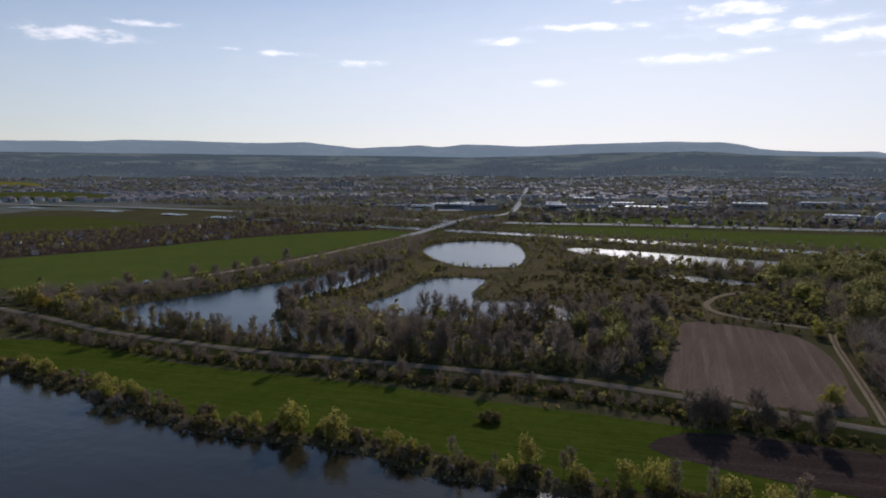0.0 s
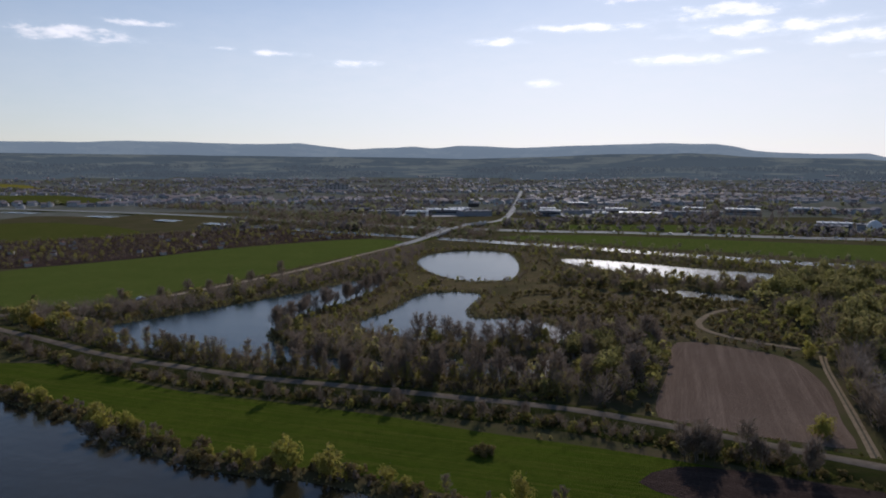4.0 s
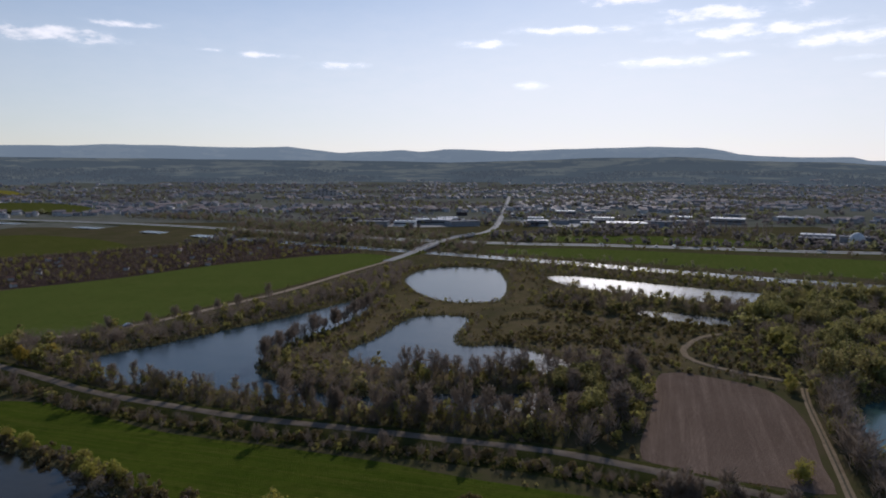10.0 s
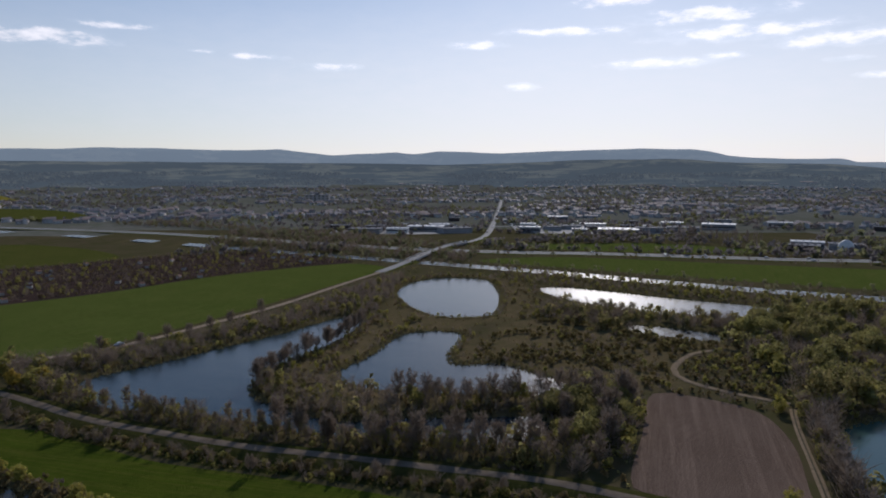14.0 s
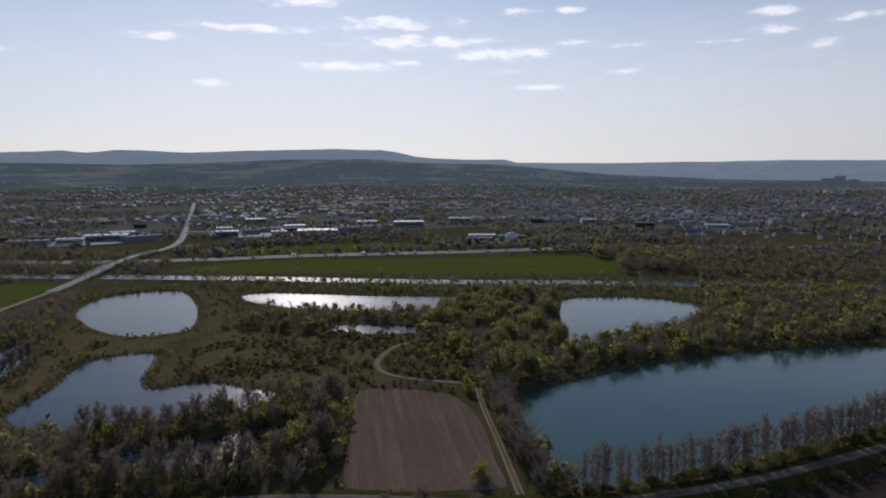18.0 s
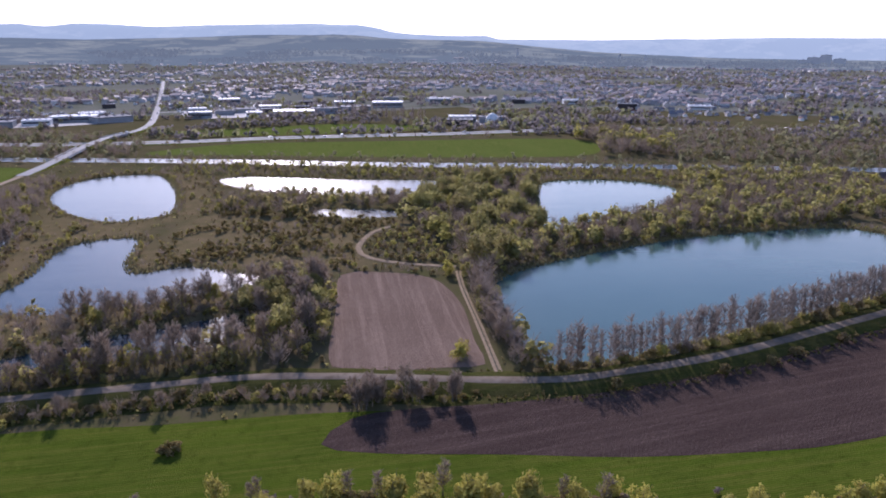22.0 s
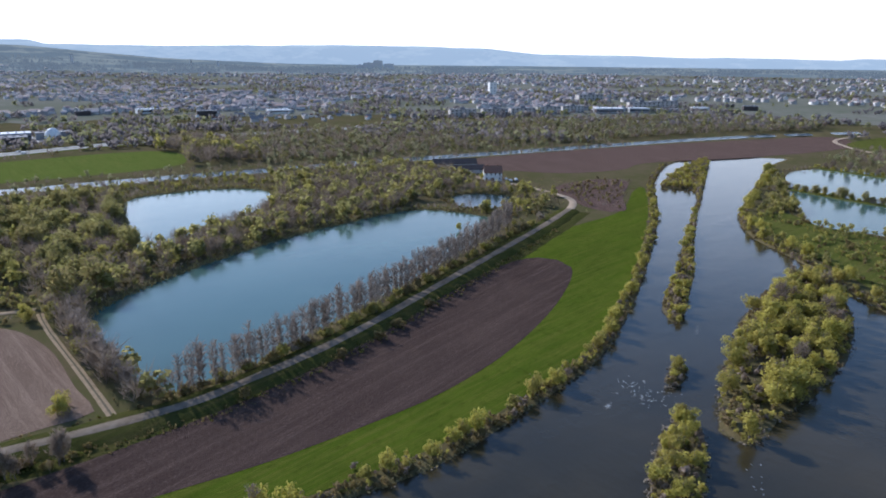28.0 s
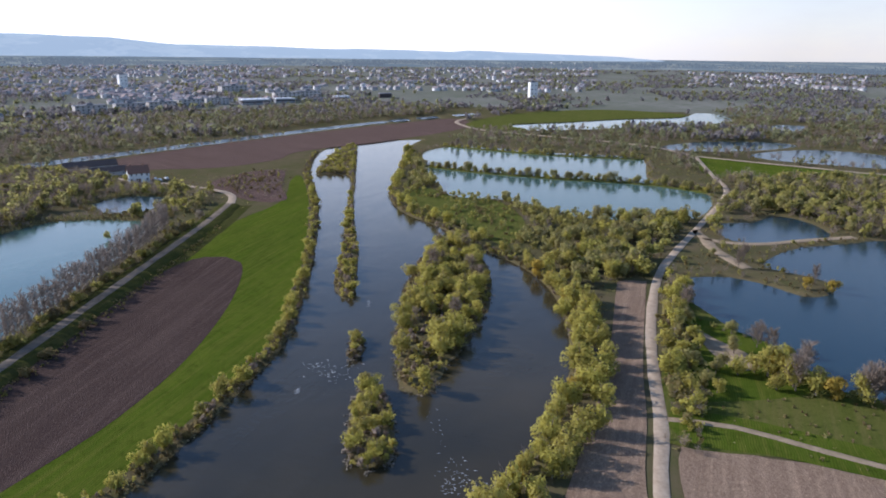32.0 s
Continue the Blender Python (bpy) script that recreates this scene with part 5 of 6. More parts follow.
# belts of trees farther out
BELTS = {
    "canal wood": ([(393.9, 458.4), (457.5, 498.7), (591.2, 435.8), (757.7, 323.3), (845.5, 220.6), (928.4, 74.2), (871.6, -54.7), (802.6, -29), (724.4, 62), (621.9, 145.4), (526.1, 216.3), (438.2, 279.8), (380.1, 325.2)], 0.035, (7, 5, 2, 2), (4, 9)),
    "town side wood": ([(-507.2, 932.9), (-322.5, 779.3), (-156.3, 665.2), (-38.8, 588.7), (44.5, 539.7), (63.6, 608.6), (45.2, 661.6), (-19, 715.2), (-45.5, 784.2), (-173.5, 845.5), (-352.6, 990.8)], 0.03, (7, 3, 0.5, 2), (4, 9)),
    "east groves": ([(394.2, -184.9), (475.4, -173.6), (504.8, -137), (545.1, -54.8), (581.2, -30.1), (662.9, -74.9), (650.9, -117.6), (674.3, -224.3), (691, -300.6), (754.3, -372.3), (852.7, -376.6), (899.6, -452.7), (727.4, -572.9), (424.5, -454.5), (391, -309.4)], 0.02, (7, 4, 2, 2), (3, 8)),
    "west groves": ([(-423.9, 434.3), (-302.7, 303), (-211.8, 242.4), (-333, 348.4), (-605.7, 565.6), (-807.7, 808), (-624.8, 992.3), (-431.7, 791.6), (-304.4, 671), (-314.3, 519.2)], 0.009, (5, 2, 1, 3), (2.5, 6)),
    "road side": ([(35.3, 573.9), (63.3, 537.5), (383.1, 480.2), (399.7, 533.7), (314.1, 568), (100.8, 651.5), (63.8, 691.4)], 0.01, (4, 2, 1, 3), (2, 6)),
}
for n, (key, (ring, density, shares, size)) in enumerate(BELTS.items()):
    spots = scatter(ring, density, 500 + n, 2.0)
    spots = spots[~((spots[:, 0] < -210) & (away(spots, canal) < 130))]  # open banks west of the bridge
    for k, some in enumerate(mixed(spots, 550 + n, shares)):
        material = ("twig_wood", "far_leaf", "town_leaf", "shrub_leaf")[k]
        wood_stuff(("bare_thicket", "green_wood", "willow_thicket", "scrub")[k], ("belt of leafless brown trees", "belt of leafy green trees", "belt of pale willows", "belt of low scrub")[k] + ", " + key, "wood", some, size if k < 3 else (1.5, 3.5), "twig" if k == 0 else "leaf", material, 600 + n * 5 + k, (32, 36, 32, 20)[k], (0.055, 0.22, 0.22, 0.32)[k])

# trees among the town and on the slopes behind it
rng = np.random.RandomState(77)
n = 52000
az, r = rng.uniform(-48, 138, n), 620 + 2000 * rng.uniform(0, 1, n) ** 1.1
p = np.stack([r * np.sin(np.radians(az)), r * np.cos(np.radians(az))], 1)
patch = np.array([noise.noise(Vector((x * 0.006, y * 0.006, 0.5))) + 0.6 * noise.noise(Vector((x * 0.02, y * 0.02, 3.5))) for x, y in p])
open_west = (p[:, 0] < -150) & (p[:, 1] < 1500) & (rng.uniform(0, 1, n) < 0.6)
open_west |= (p[:, 0] < -210) & (away(p, canal) < 130)
p = p[(patch > -0.02) & ~open_west & free(p, 2.0)]
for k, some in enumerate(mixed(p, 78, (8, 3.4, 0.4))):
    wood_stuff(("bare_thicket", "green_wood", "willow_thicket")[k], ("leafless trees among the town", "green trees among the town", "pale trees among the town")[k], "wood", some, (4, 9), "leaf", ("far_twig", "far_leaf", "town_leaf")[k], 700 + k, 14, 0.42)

# woods on the slopes behind the town, in the hills' painted haze glow
rng = np.random.RandomState(79)
n = 16000
az, r = rng.uniform(-46, 136, n), rng.uniform(2780, 3450, n)
p = np.stack([r * np.sin(np.radians(az)), r * np.cos(np.radians(az))], 1)
p = p[[noise.noise(Vector((x * 0.003, y * 0.003, 9.5))) + 0.5 * noise.noise(Vector((x * 0.012, y * 0.012, 4.5))) > 0.05 for x, y in p]]
for k, some in enumerate(mixed(p, 80, (5, 3))):
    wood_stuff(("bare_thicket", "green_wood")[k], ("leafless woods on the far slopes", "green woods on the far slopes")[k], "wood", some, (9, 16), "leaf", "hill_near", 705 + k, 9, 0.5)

# rough tufts on the verge of the flood bank
q = np.concatenate([along(LEVEE[8:18], 0.45, 1.1, 83, 7.2), along(LEVEE[8:18], 0.9, 0.7, 84, -5.2), along(LEVEE[1:9], 0.5, 1.8, 184, 8.0)])
q = q[away(q, LEVEE_LINE) > 4.0]
for k, some in enumerate(mixed(q, 85, (5, 3))):
    wood_stuff("verge_tufts", ("dark olive", "fresh green")[k] + " tufts on the verge of the flood bank", "undergrowth", some, (0.3, 1.1), "leaf", ("shrub_leaf", "meadow_leaf")[k], 186 + k, 16, 0.4)

# brushwood along the river side of the flood bank
q = np.concatenate([along(LEVEE[1:10], 0.7, 1.6, 284, 8.6), along(LEVEE[1:8], 1.0, 1.2, 285, -7.0)])
for k, some in enumerate(mixed(q, 286, (6, 2, 3))):
    wood_stuff("bank_brush", ("leafless brown", "yellow-green", "dark olive")[k] + " brushwood beside the flood bank", "scrub", some, ((1.6, 4.2), (1.2, 3.0), (0.8, 2.0))[k], ("twig", "leaf", "leaf")[k], ("twig_wood", "sallow_leaf", "shrub_leaf")[k], 287 + k, (68, 60, 40)[k], (0.02, 0.2, 0.28)[k])

# dark brush round the shores and trees along the canal
def shore_line(key, gap, off, seed):
    ring = grown(RINGS[key], off)
    q = along(np.vstack([ring[::4], ring[:1]]), gap, 0.9, seed)
    return q[free(q, 0.4, False)]


q = np.concatenate([shore_line(key, gap, 2.6, 290 + n) for n, (key, gap) in enumerate((("pond_west", 1.1), ("pond_middle", 1.8), ("pond_north", 2.2), ("pond_bright", 1.5), ("pond_fen", 1.2), ("lake", 1.2), ("pond_house", 1.5), ("pond_east", 2.2), ("lake_east", 2.4), ("pond_cove", 2.0)))])
q = q[~((np.abs(q[:, 1] - 104) < 9) & (q[:, 0] > 112) & (q[:, 0] < 290))]
for k, some in enumerate(mixed(q, 310, (5, 4, 3))):
    wood_stuff("shore_brush", ("leafless brown", "dark olive", "yellow-green")[k] + " brush round the pond shores", "scrub", some, ((1.4, 4.0), (0.8, 2.0), (1.0, 3.0))[k], ("twig", "leaf", "leaf")[k], ("twig_wood", "shrub_leaf", "sallow_leaf")[k], 311 + k, (60, 40, 50)[k], (0.022, 0.28, 0.22)[k])
q = np.concatenate([along(CANAL[3:13], 4.0, 2.0, 315, 13.0), along(CANAL[3:13], 5.0, 2.0, 316, -13.0)])
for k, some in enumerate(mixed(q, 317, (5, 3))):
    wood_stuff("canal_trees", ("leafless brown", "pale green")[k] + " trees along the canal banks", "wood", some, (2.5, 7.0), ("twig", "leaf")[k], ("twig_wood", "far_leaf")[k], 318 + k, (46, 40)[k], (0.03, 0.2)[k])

# hedges on the pond dikes
q = np.concatenate([along(DIKES[0], 1.1, 0.6, 188), along(DIKES[1], 2.0, 0.6, 189)])
for k, some in enumerate(mixed(q, 190, (4, 3))):
    wood_stuff("dike_hedge", ("yellow-green", "brown")[k] + " hedge on a dike between two ponds", "hedge", some, (2.2, 5.0), ("leaf", "twig")[k], ("willow_leaf", "twig_wood")[k], 191 + k, 90, (0.18, 0.02)[k])
q = np.concatenate([along(ROADS["track_east"][0][3:8], 0.9, 1.6, 194, 5.0), along(ROADS["track_east"][0][4:8], 1.1, 1.5, 195, 8.5)])
for k, some in enumerate(mixed(q, 196, (4, 3, 3))):
    wood_stuff("track_hedge", ("olive", "brown leafless", "yellow-green")[k] + " growth beside the gravel track", "hedge", some, (1.6, 4.6), ("leaf", "twig", "leaf")[k], ("wood_leaf", "twig_wood", "willow_leaf")[k], 197 + k, 80, (0.18, 0.02, 0.18)[k])

# brushwood on the islands
q = np.concatenate([scatter(grown(ISLE_RINGS[k], -0.5), d, 88, 0.05) for k, d in (("round", 0.28), ("near", 0.45), ("long", 0.5), ("rock", 1.2))])
for k, some in enumerate(mixed(q, 89, (5, 3, 3))):
    wood_stuff("island_brush", ("yellow-green", "brown", "olive")[k] + " brushwood on the river islands", "scrub", some, (0.7, 2.6), "leaf", ("willow_leaf", "twig_wood", "shrub_leaf")[k], 85 + k, 40, 0.27)

# thickets on the banks and low growth over the rough ground
def strip(pts, gap, jitter, seed, off):
    q = along(pts, gap, jitter, seed, off)
    return q[shore(q) > 0.1]


q = np.concatenate([strip(BANK_NORTH[2:15], 0.5, 1.7, 91, -2.4), strip(BANK_NORTH[14:24], 0.6, 1.1, 92, -1.6), strip(BANK_SOUTH[1:15], 0.8, 1.2, 93, -1.4)])
for k, some in enumerate(mixed(q, 94, (5, 3, 2))):
    wood_stuff("bank_thicket", ("olive", "brown", "yellow-green")[k] + " brushwood along the river bank", "scrub", some, (0.7, 2.3), "leaf", ("shrub_leaf", "twig_wood", "willow_leaf")[k], 95 + k, 36, 0.3)
q = np.concatenate([scatter([(-221.9, 232.3), (-151.2, 176.8), (61.8, 110.5), (413.2, 66.7), (408.6, 325.2), (196.3, 407.5), (101.1, 473.3), (-50.1, 542.1), (-283.9, 496.6)], 0.045, 96, 0.3), scatter([(92.6, -37.6), (251.6, -38.6), (470.5, -9), (510.7, -179.8), (304.3, -246.7), (111.4, -151.5), (91.2, -106)], 0.07, 97, 0.3, False)])
keep = np.ones(len(q), bool)
for key in ("ploughed_strip", "ploughed_south", "sand_pond", "lawn_pond"):
    keep &= ~inside(q, FIELD_RINGS[key])
for k, some in enumerate(mixed(q[keep], 98, (4, 3, 3))):
    wood_stuff("undergrowth", ("low olive undergrowth", "dry brown undergrowth", "fresh green weeds and brambles")[k], "undergrowth", some, (0.35, 1.1), "leaf", ("shrub_leaf", "shrub_leaf", "wood_leaf")[k], 99 + k, 9, 0.55)

# reeds round the ponds
def reeds(name, lines, seed, per, high, label):
    rng = np.random.RandomState(seed)
    q = []
    for line, lo, hi in lines:
        ring = np.repeat(line, per, 0) + rng.normal(size=(len(line) * per, 2)) * 1.5
        d = shore(ring)
        q.append(ring[(d > lo) & (d < hi)])
    q = np.concatenate(q)
    n = len(q)
    z = heights_at(q) - 0.1
    h = rng.uniform(0.5, 1.0, n) * high
    a = rng.uniform(0, 6.28, n)
    w = rng.uniform(0.2, 0.5, n)
    lean = rng.normal(size=(n, 2)) * 0.25
    base = np.c_[q, z]
    v = np.stack([base - np.c_[np.cos(a) * w, np.sin(a) * w, 0 * a], base + np.c_[np.cos(a) * w, np.sin(a) * w, 0 * a], base + np.c_[lean, h]], 1).reshape(-1, 3)
    thing(name, label, "reeds", kind="stuff", data=mesh_of(name, v, np.arange(len(v)).reshape(-1, 3), "reed_blade"))


reeds("reeds", [(RINGS[k], -1.5, 3.5) for k in ("pond_west", "pond_middle", "pond_north", "pond_bright", "pond_reeds", "pond_fen", "lake", "pond_house")], 81, 40, 1.3, "tan and olive reeds round the pond edges")
reeds("bank_grass", [(RINGS["river"][:260], -0.5, 3.0)], 82, 24, 0.7, "rough dry grass on the river bank")

# ---- buildings ----
paint_mat("render_white", (0.50, 0.46, 0.42), (0.36, 0.33, 0.30), 0.85, 0.8)
# wall_mixed and roof_mixed are lightened, town haze put into their colour
paint_mat("wall_mixed", (0.62, 0.60, 0.58), (0.30, 0.29, 0.28), 0.9, spec=0.05, vary=True)
paint_mat("roof_mixed", (0.19, 0.19, 0.205), (0.30, 0.225, 0.195), 0.75, spec=0.12, vary=True)
paint_mat("roof_slate", (0.15, 0.155, 0.17), (0.21, 0.205, 0.21), 0.85, 1.5, 0.1)
paint_mat("roof_dark", (0.06, 0.05, 0.048), (0.095, 0.08, 0.075), 0.9, 1.5, 0.05)
paint_mat("roof_tile", (0.22, 0.11, 0.07), (0.15, 0.085, 0.06), 0.8, 2.0)
paint_mat("roof_metal", (0.32, 0.33, 0.345), (0.22, 0.23, 0.25), 0.85, 0.3, 0.1)
paint_mat("roof_pale", (0.62, 0.62, 0.62), (0.48, 0.48, 0.49), 0.6, 0.3, 0.2)
paint_mat("metal_wall", (0.20, 0.205, 0.215), (0.30, 0.30, 0.305), 0.5, 0.2, 0.5)
paint_mat("white_wall", (0.72, 0.71, 0.68), (0.60, 0.59, 0.56), 0.7, 0.2)
paint_mat("window_dark", (0.03, 0.035, 0.045), (0.05, 0.055, 0.065), 0.15, 2.0, 0.6)
paint_mat("wood_door", (0.16, 0.09, 0.05), (0.11, 0.065, 0.04), 0.7, 4.0)
paint_mat("car_paint", (0.03, 0.03, 0.035), (0.6, 0.6, 0.6), 0.3, 1.0, 0.6, vary=True)
paint_mat("yard_concrete", (0.36, 0.34, 0.31), (0.28, 0.26, 0.24), 0.9, 0.05)
paint_mat("foam_white", (0.6, 0.61, 0.6), (0.36, 0.38, 0.38), 0.6, 3.0)
paint_mat("tyre_rubber", (0.02, 0.02, 0.02), (0.04, 0.04, 0.04), 0.9, 3.0)


def box(bm, x0, y0, z0, x1, y1, z1, bevel=0.0):
    vs = [bm.verts.new((x, y, z)) for z in (z0, z1) for x, y in ((x0, y0), (x1, y0), (x1, y1), (x0, y1))]
    for f in ((3, 2, 1, 0), (4, 5, 6, 7), (0, 1, 5, 4), (1, 2, 6, 5), (2, 3, 7, 6), (3, 0, 4, 7)):
        bm.faces.new([vs[i] for i in f])
    if bevel:
        bmesh.ops.bevel(bm, geom=list(bm.edges), offset=bevel, segments=1, affect="EDGES")
    return bm


def prism_roof(w, d, eave, rise, over=0.45, thick=0.25):
    """A gabled roof with eaves that stand out and a real thickness; the ridge runs along x."""
    bm = bmesh.new()
    x, y = w / 2 + over, d / 2 + over
    drop = over * rise / (d / 2)
    out = [(-y, eave - drop), (0, eave + rise), (y, eave - drop), (y - 0.05, eave - drop - thick), (0, eave + rise - thick), (-y + 0.05, eave - drop - thick)]
    a = [bm.verts.new((-x, yy, zz)) for yy, zz in out]
    b = [bm.verts.new((x, yy, zz)) for yy, zz in out]
    for i in range(6):
        j = (i + 1) % 6
        bm.faces.new((a[i], b[i], b[j], a[j]))
    for ring in (a[::-1], b):
        bm.faces.new((ring[0], ring[1], ring[4], ring[5]))
        bm.faces.new((ring[1], ring[2], ring[3], ring[4]))
    bmesh.ops.recalc_face_normals(bm, faces=bm.faces)
    return bm


def gable_wall(w, d, eave, rise):
    bm = bmesh.new()
    x, y = w / 2, d / 2
    prof = [(-y, 0), (y, 0), (y, eave), (0, eave + rise - 0.2), (-y, eave)]
    a = [bm.verts.new((-x, yy, zz)) for yy, zz in prof]
    b = [bm.verts.new((x, yy, zz)) for yy, zz in prof]
    bm.faces.new(a[::-1])
    bm.faces.new(b)
    for i in range(5):
        j = (i + 1) % 5
        bm.faces.new((a[i], b[i], b[j], a[j]))
    bmesh.ops.recalc_face_normals(bm, faces=bm.faces)
    return bm


def window_in(parent, x, y, z, w, h, axis, frame_mat="white_wall"):
    """A window: a frame that stands proud of the wall and a dark pane in it."""
    t = 0.08
    bm = bmesh.new()
    if axis == "y":
        box(bm, x - w / 2, y - t, z, x + w / 2, y + t, z + h)
    else:
        box(bm, x - t, y - w / 2, z, x + t, y + w / 2, z + h)
    fr = part("window", bm, frame_mat, parent)
    bm = bmesh.new()
    t += 0.02
    if axis == "y":
        box(bm, x - w / 2 + 0.12, y - t, z + 0.12, x + w / 2 - 0.12, y + t, z + h - 0.12)
    else:
        box(bm, x - t, y - w / 2 + 0.12, z + 0.12, x + t, y + w / 2 - 0.12, z + h - 0.12)
    part("pane", bm, "window_dark", fr, "dark window pane")


def house(name, label, group, w, d, eave, rise, wall, roof, storeys=2, bays=3, door=True, chimneys=1):
    top = thing(name, label, "house", group)
    part("wall", gable_wall(w, d, eave, rise), wall, top)
    rf = part("roof", prism_roof(w, d, eave, rise), roof, top)
    for k in range(chimneys):
        x = w * (-0.32 + 0.6 * k)
        part("chimney", box(bmesh.new(), x - 0.35, -0.3, eave + rise * 0.5, x + 0.35, 0.3, eave + rise + 0.8), "roof_tile", rf)
    for s in range(storeys):
        for b in range(bays):
            x = (b + 0.5) / bays * w - w / 2
            for y in (-d / 2, d / 2):
                if not (s == 0 and b == bays // 2 and y < 0 and door):
                    window_in(top, x, y, 0.9 + s * 2.8, 1.1, 1.4, "y")
    if door:
        part("door", box(bmesh.new(), -0.55, -d / 2 - 0.08, 0.0, 0.55, -d / 2 + 0.06, 2.1), "wood_door", top)
    return top


def put(ob, x, y, turn=0.0, z=None):
    ob.matrix_basis = pose(x, y, float(heights_at(np.array([[x, y]], float))[0]) if z is None else z, 0, 0, turn)
    return ob


# farmhouse by the canal, its barn and a fishing hut
put(house("farmhouse", "white two-storey farmhouse with a steep tiled roof", "", 11, 8, 5.6, 3.6, "white_wall", "roof_tile", 2, 4, True, 2), 391.0, 155.0, -60)
put(house("barn", "long dark-roofed barn behind the farmhouse", "farm barns", 30, 10, 3.4, 2.8, "wall_mixed", "roof_dark", 1, 6, False, 0), 425.3, 197.9, -54)
put(house("barn", "low dark-roofed shed beside the barn", "farm barns", 22, 9, 3.0, 2.4, "wall_mixed", "roof_dark", 1, 4, False, 0), 408.5, 180.5, -54)
put(house("hut", "small pale fishing hut among the trees", "", 6, 4, 2.4, 1.2, "render_white", "roof_metal", 1, 2, True, 0), 298.1, 229.9, -35)


def car(name, label, group):
    top = thing(name, label, "car", group)
    bm = box(bmesh.new(), -2.1, -0.85, 0.3, 2.1, 0.85, 0.85, 0.12)
    bm2 = box(bm, -1.1, -0.75, 0.85, 1.3, 0.75, 1.4)
    for v in bm2.verts:
        if v.co.z > 1.3:
            v.co.x *= 0.75
            v.co.y *= 0.85
    part("body", bm2, "car_paint", top)
    for x in (-1.3, 1.3):
        for y in (-0.85, 0.85):
            v, f = tube([(x, y - 0.1, 0.33), (x, y + 0.1, 0.33)], [0.33, 0.33], 10)
            part("wheel", mesh_of("wheel", v, f, "tyre_rubber"), "tyre_rubber", top)
    return top


first_car = car("car", "small car on the road", "cars on the roads")
put(first_car, -120.2, 276.9, 60, 0.2)
main_line, rng = ROAD_LINES["road_main"][0], np.random.RandomState(5)
for k in range(16):
    i = rng.randint(len(main_line) // 8, len(main_line) - 60)
    d = main_line[i + 1] - main_line[i]
    q = offset_line(main_line, rng.choice([-1.7, 1.7]))[i]
    z = 0.2 + 3.0 * math.exp(-((q[1] - 615) / 85) ** 2)
    copy_thing(first_car, pose(q[0], q[1], z, 0, 0, math.degrees(math.atan2(d[1], d[0]))))
for k in range(26):
    i = rng.randint(30, len(motorway) - 20)
    d = motorway[i + 1] - motorway[i]
    q = offset_line(motorway, rng.choice([-7.4, -3.8, 3.8, 7.4]))[i]
    copy_thing(first_car, pose(q[0], q[1], 0.58, 0, 0, math.degrees(math.atan2(d[1], d[0]))))
for q in ((391.0, 142.8), (393.8, 146.7), (395.9, 140.9)):
    copy_thing(first_car, pose(*q, 0.05, 0, 0, 40))

# bridge over canal and motorway
for y0, y1 in ((545, 585), (638, 668)):
    m = (main_line[:, 1] > y0 - 6) & (main_line[:, 1] < y1 + 6)
    span = main_line[m]
    rise = 3.0 * np.exp(-((span[:, 1] - 615) / 85) ** 2)
    bridge = thing("road_bridge", "plain concrete bridge that carries the road", "bridge", "road bridges", data=None)
    part("deck", ribbon("deck", span, 9.0, 0.02, "yard_concrete", "", "", 0.9, foot=8.8, data_only=True, zs=rise), "yard_concrete", bridge)
    for s in (-4.3, 4.3):
        part("parapet", ribbon("parapet", offset_line(span, s), 0.3, 1.0, "yard_concrete", "", "", 1.0, foot=0.34, data_only=True, zs=rise), "yard_concrete", bridge)
    for k in (len(span) // 3, 2 * len(span) // 3):
        x, y = span[k]
        part("pier", box(bmesh.new(), x - 2.5, y - 0.6, -1.5, x + 2.5, y + 0.6, rise[k] - 0.7), "yard_concrete", bridge)


# ---- business park and works ----
def hall(name, label, group, w, d, h, wall, roof, bands=1, doors=2):
    top = thing(name, label, "building", group)
    part("wall", box(bmesh.new(), -w / 2, -d / 2, 0, w / 2, d / 2, h), wall, top)
    bm = box(bmesh.new(), -w / 2 - 0.4, -d / 2 - 0.4, h + 0.004, w / 2 + 0.4, d / 2 + 0.4, h + 0.7)
    for k in range(4):
        x = (k - 1.5) * w / 4.5
        box(bm, x - 1.2, -1.2, h + 0.7, x + 1.2, 1.2, h + 1.7)
    part("roof", bm, roof, top)
    for k in range(bands):
        z = h * (k + 0.45) / (bands + 0.1)
        part("window", box(bmesh.new(), -w / 2 + 1, -d / 2 - 0.12, z, w / 2 - 1, -d / 2 + 0.05, z + min(1.6, h / bands * 0.4)), "window_dark", top, "dark band of windows")
    for k in range(doors):
        x = (k + 0.5) / doors * w - w / 2
        part("door", box(bmesh.new(), x - 2, d / 2 - 0.05, 0, x + 2, d / 2 + 0.1, min(4, h * 0.8)), "white_wall", top)
    return top


PARK = "halls of the business park"
halls = [hall("warehouse", "low %s hall with a flat roof" % c, PARK, w, d, h, wall, roof, b)
         for c, w, d, h, wall, roof, b in (("grey", 38, 22, 5.5, "metal_wall", "roof_slate", 0), ("white", 26, 16, 5, "white_wall", "roof_pale", 1), ("dark grey", 24, 16, 6, "roof_dark", "roof_slate", 0), ("pale", 44, 24, 6, "metal_wall", "roof_pale", 1))]
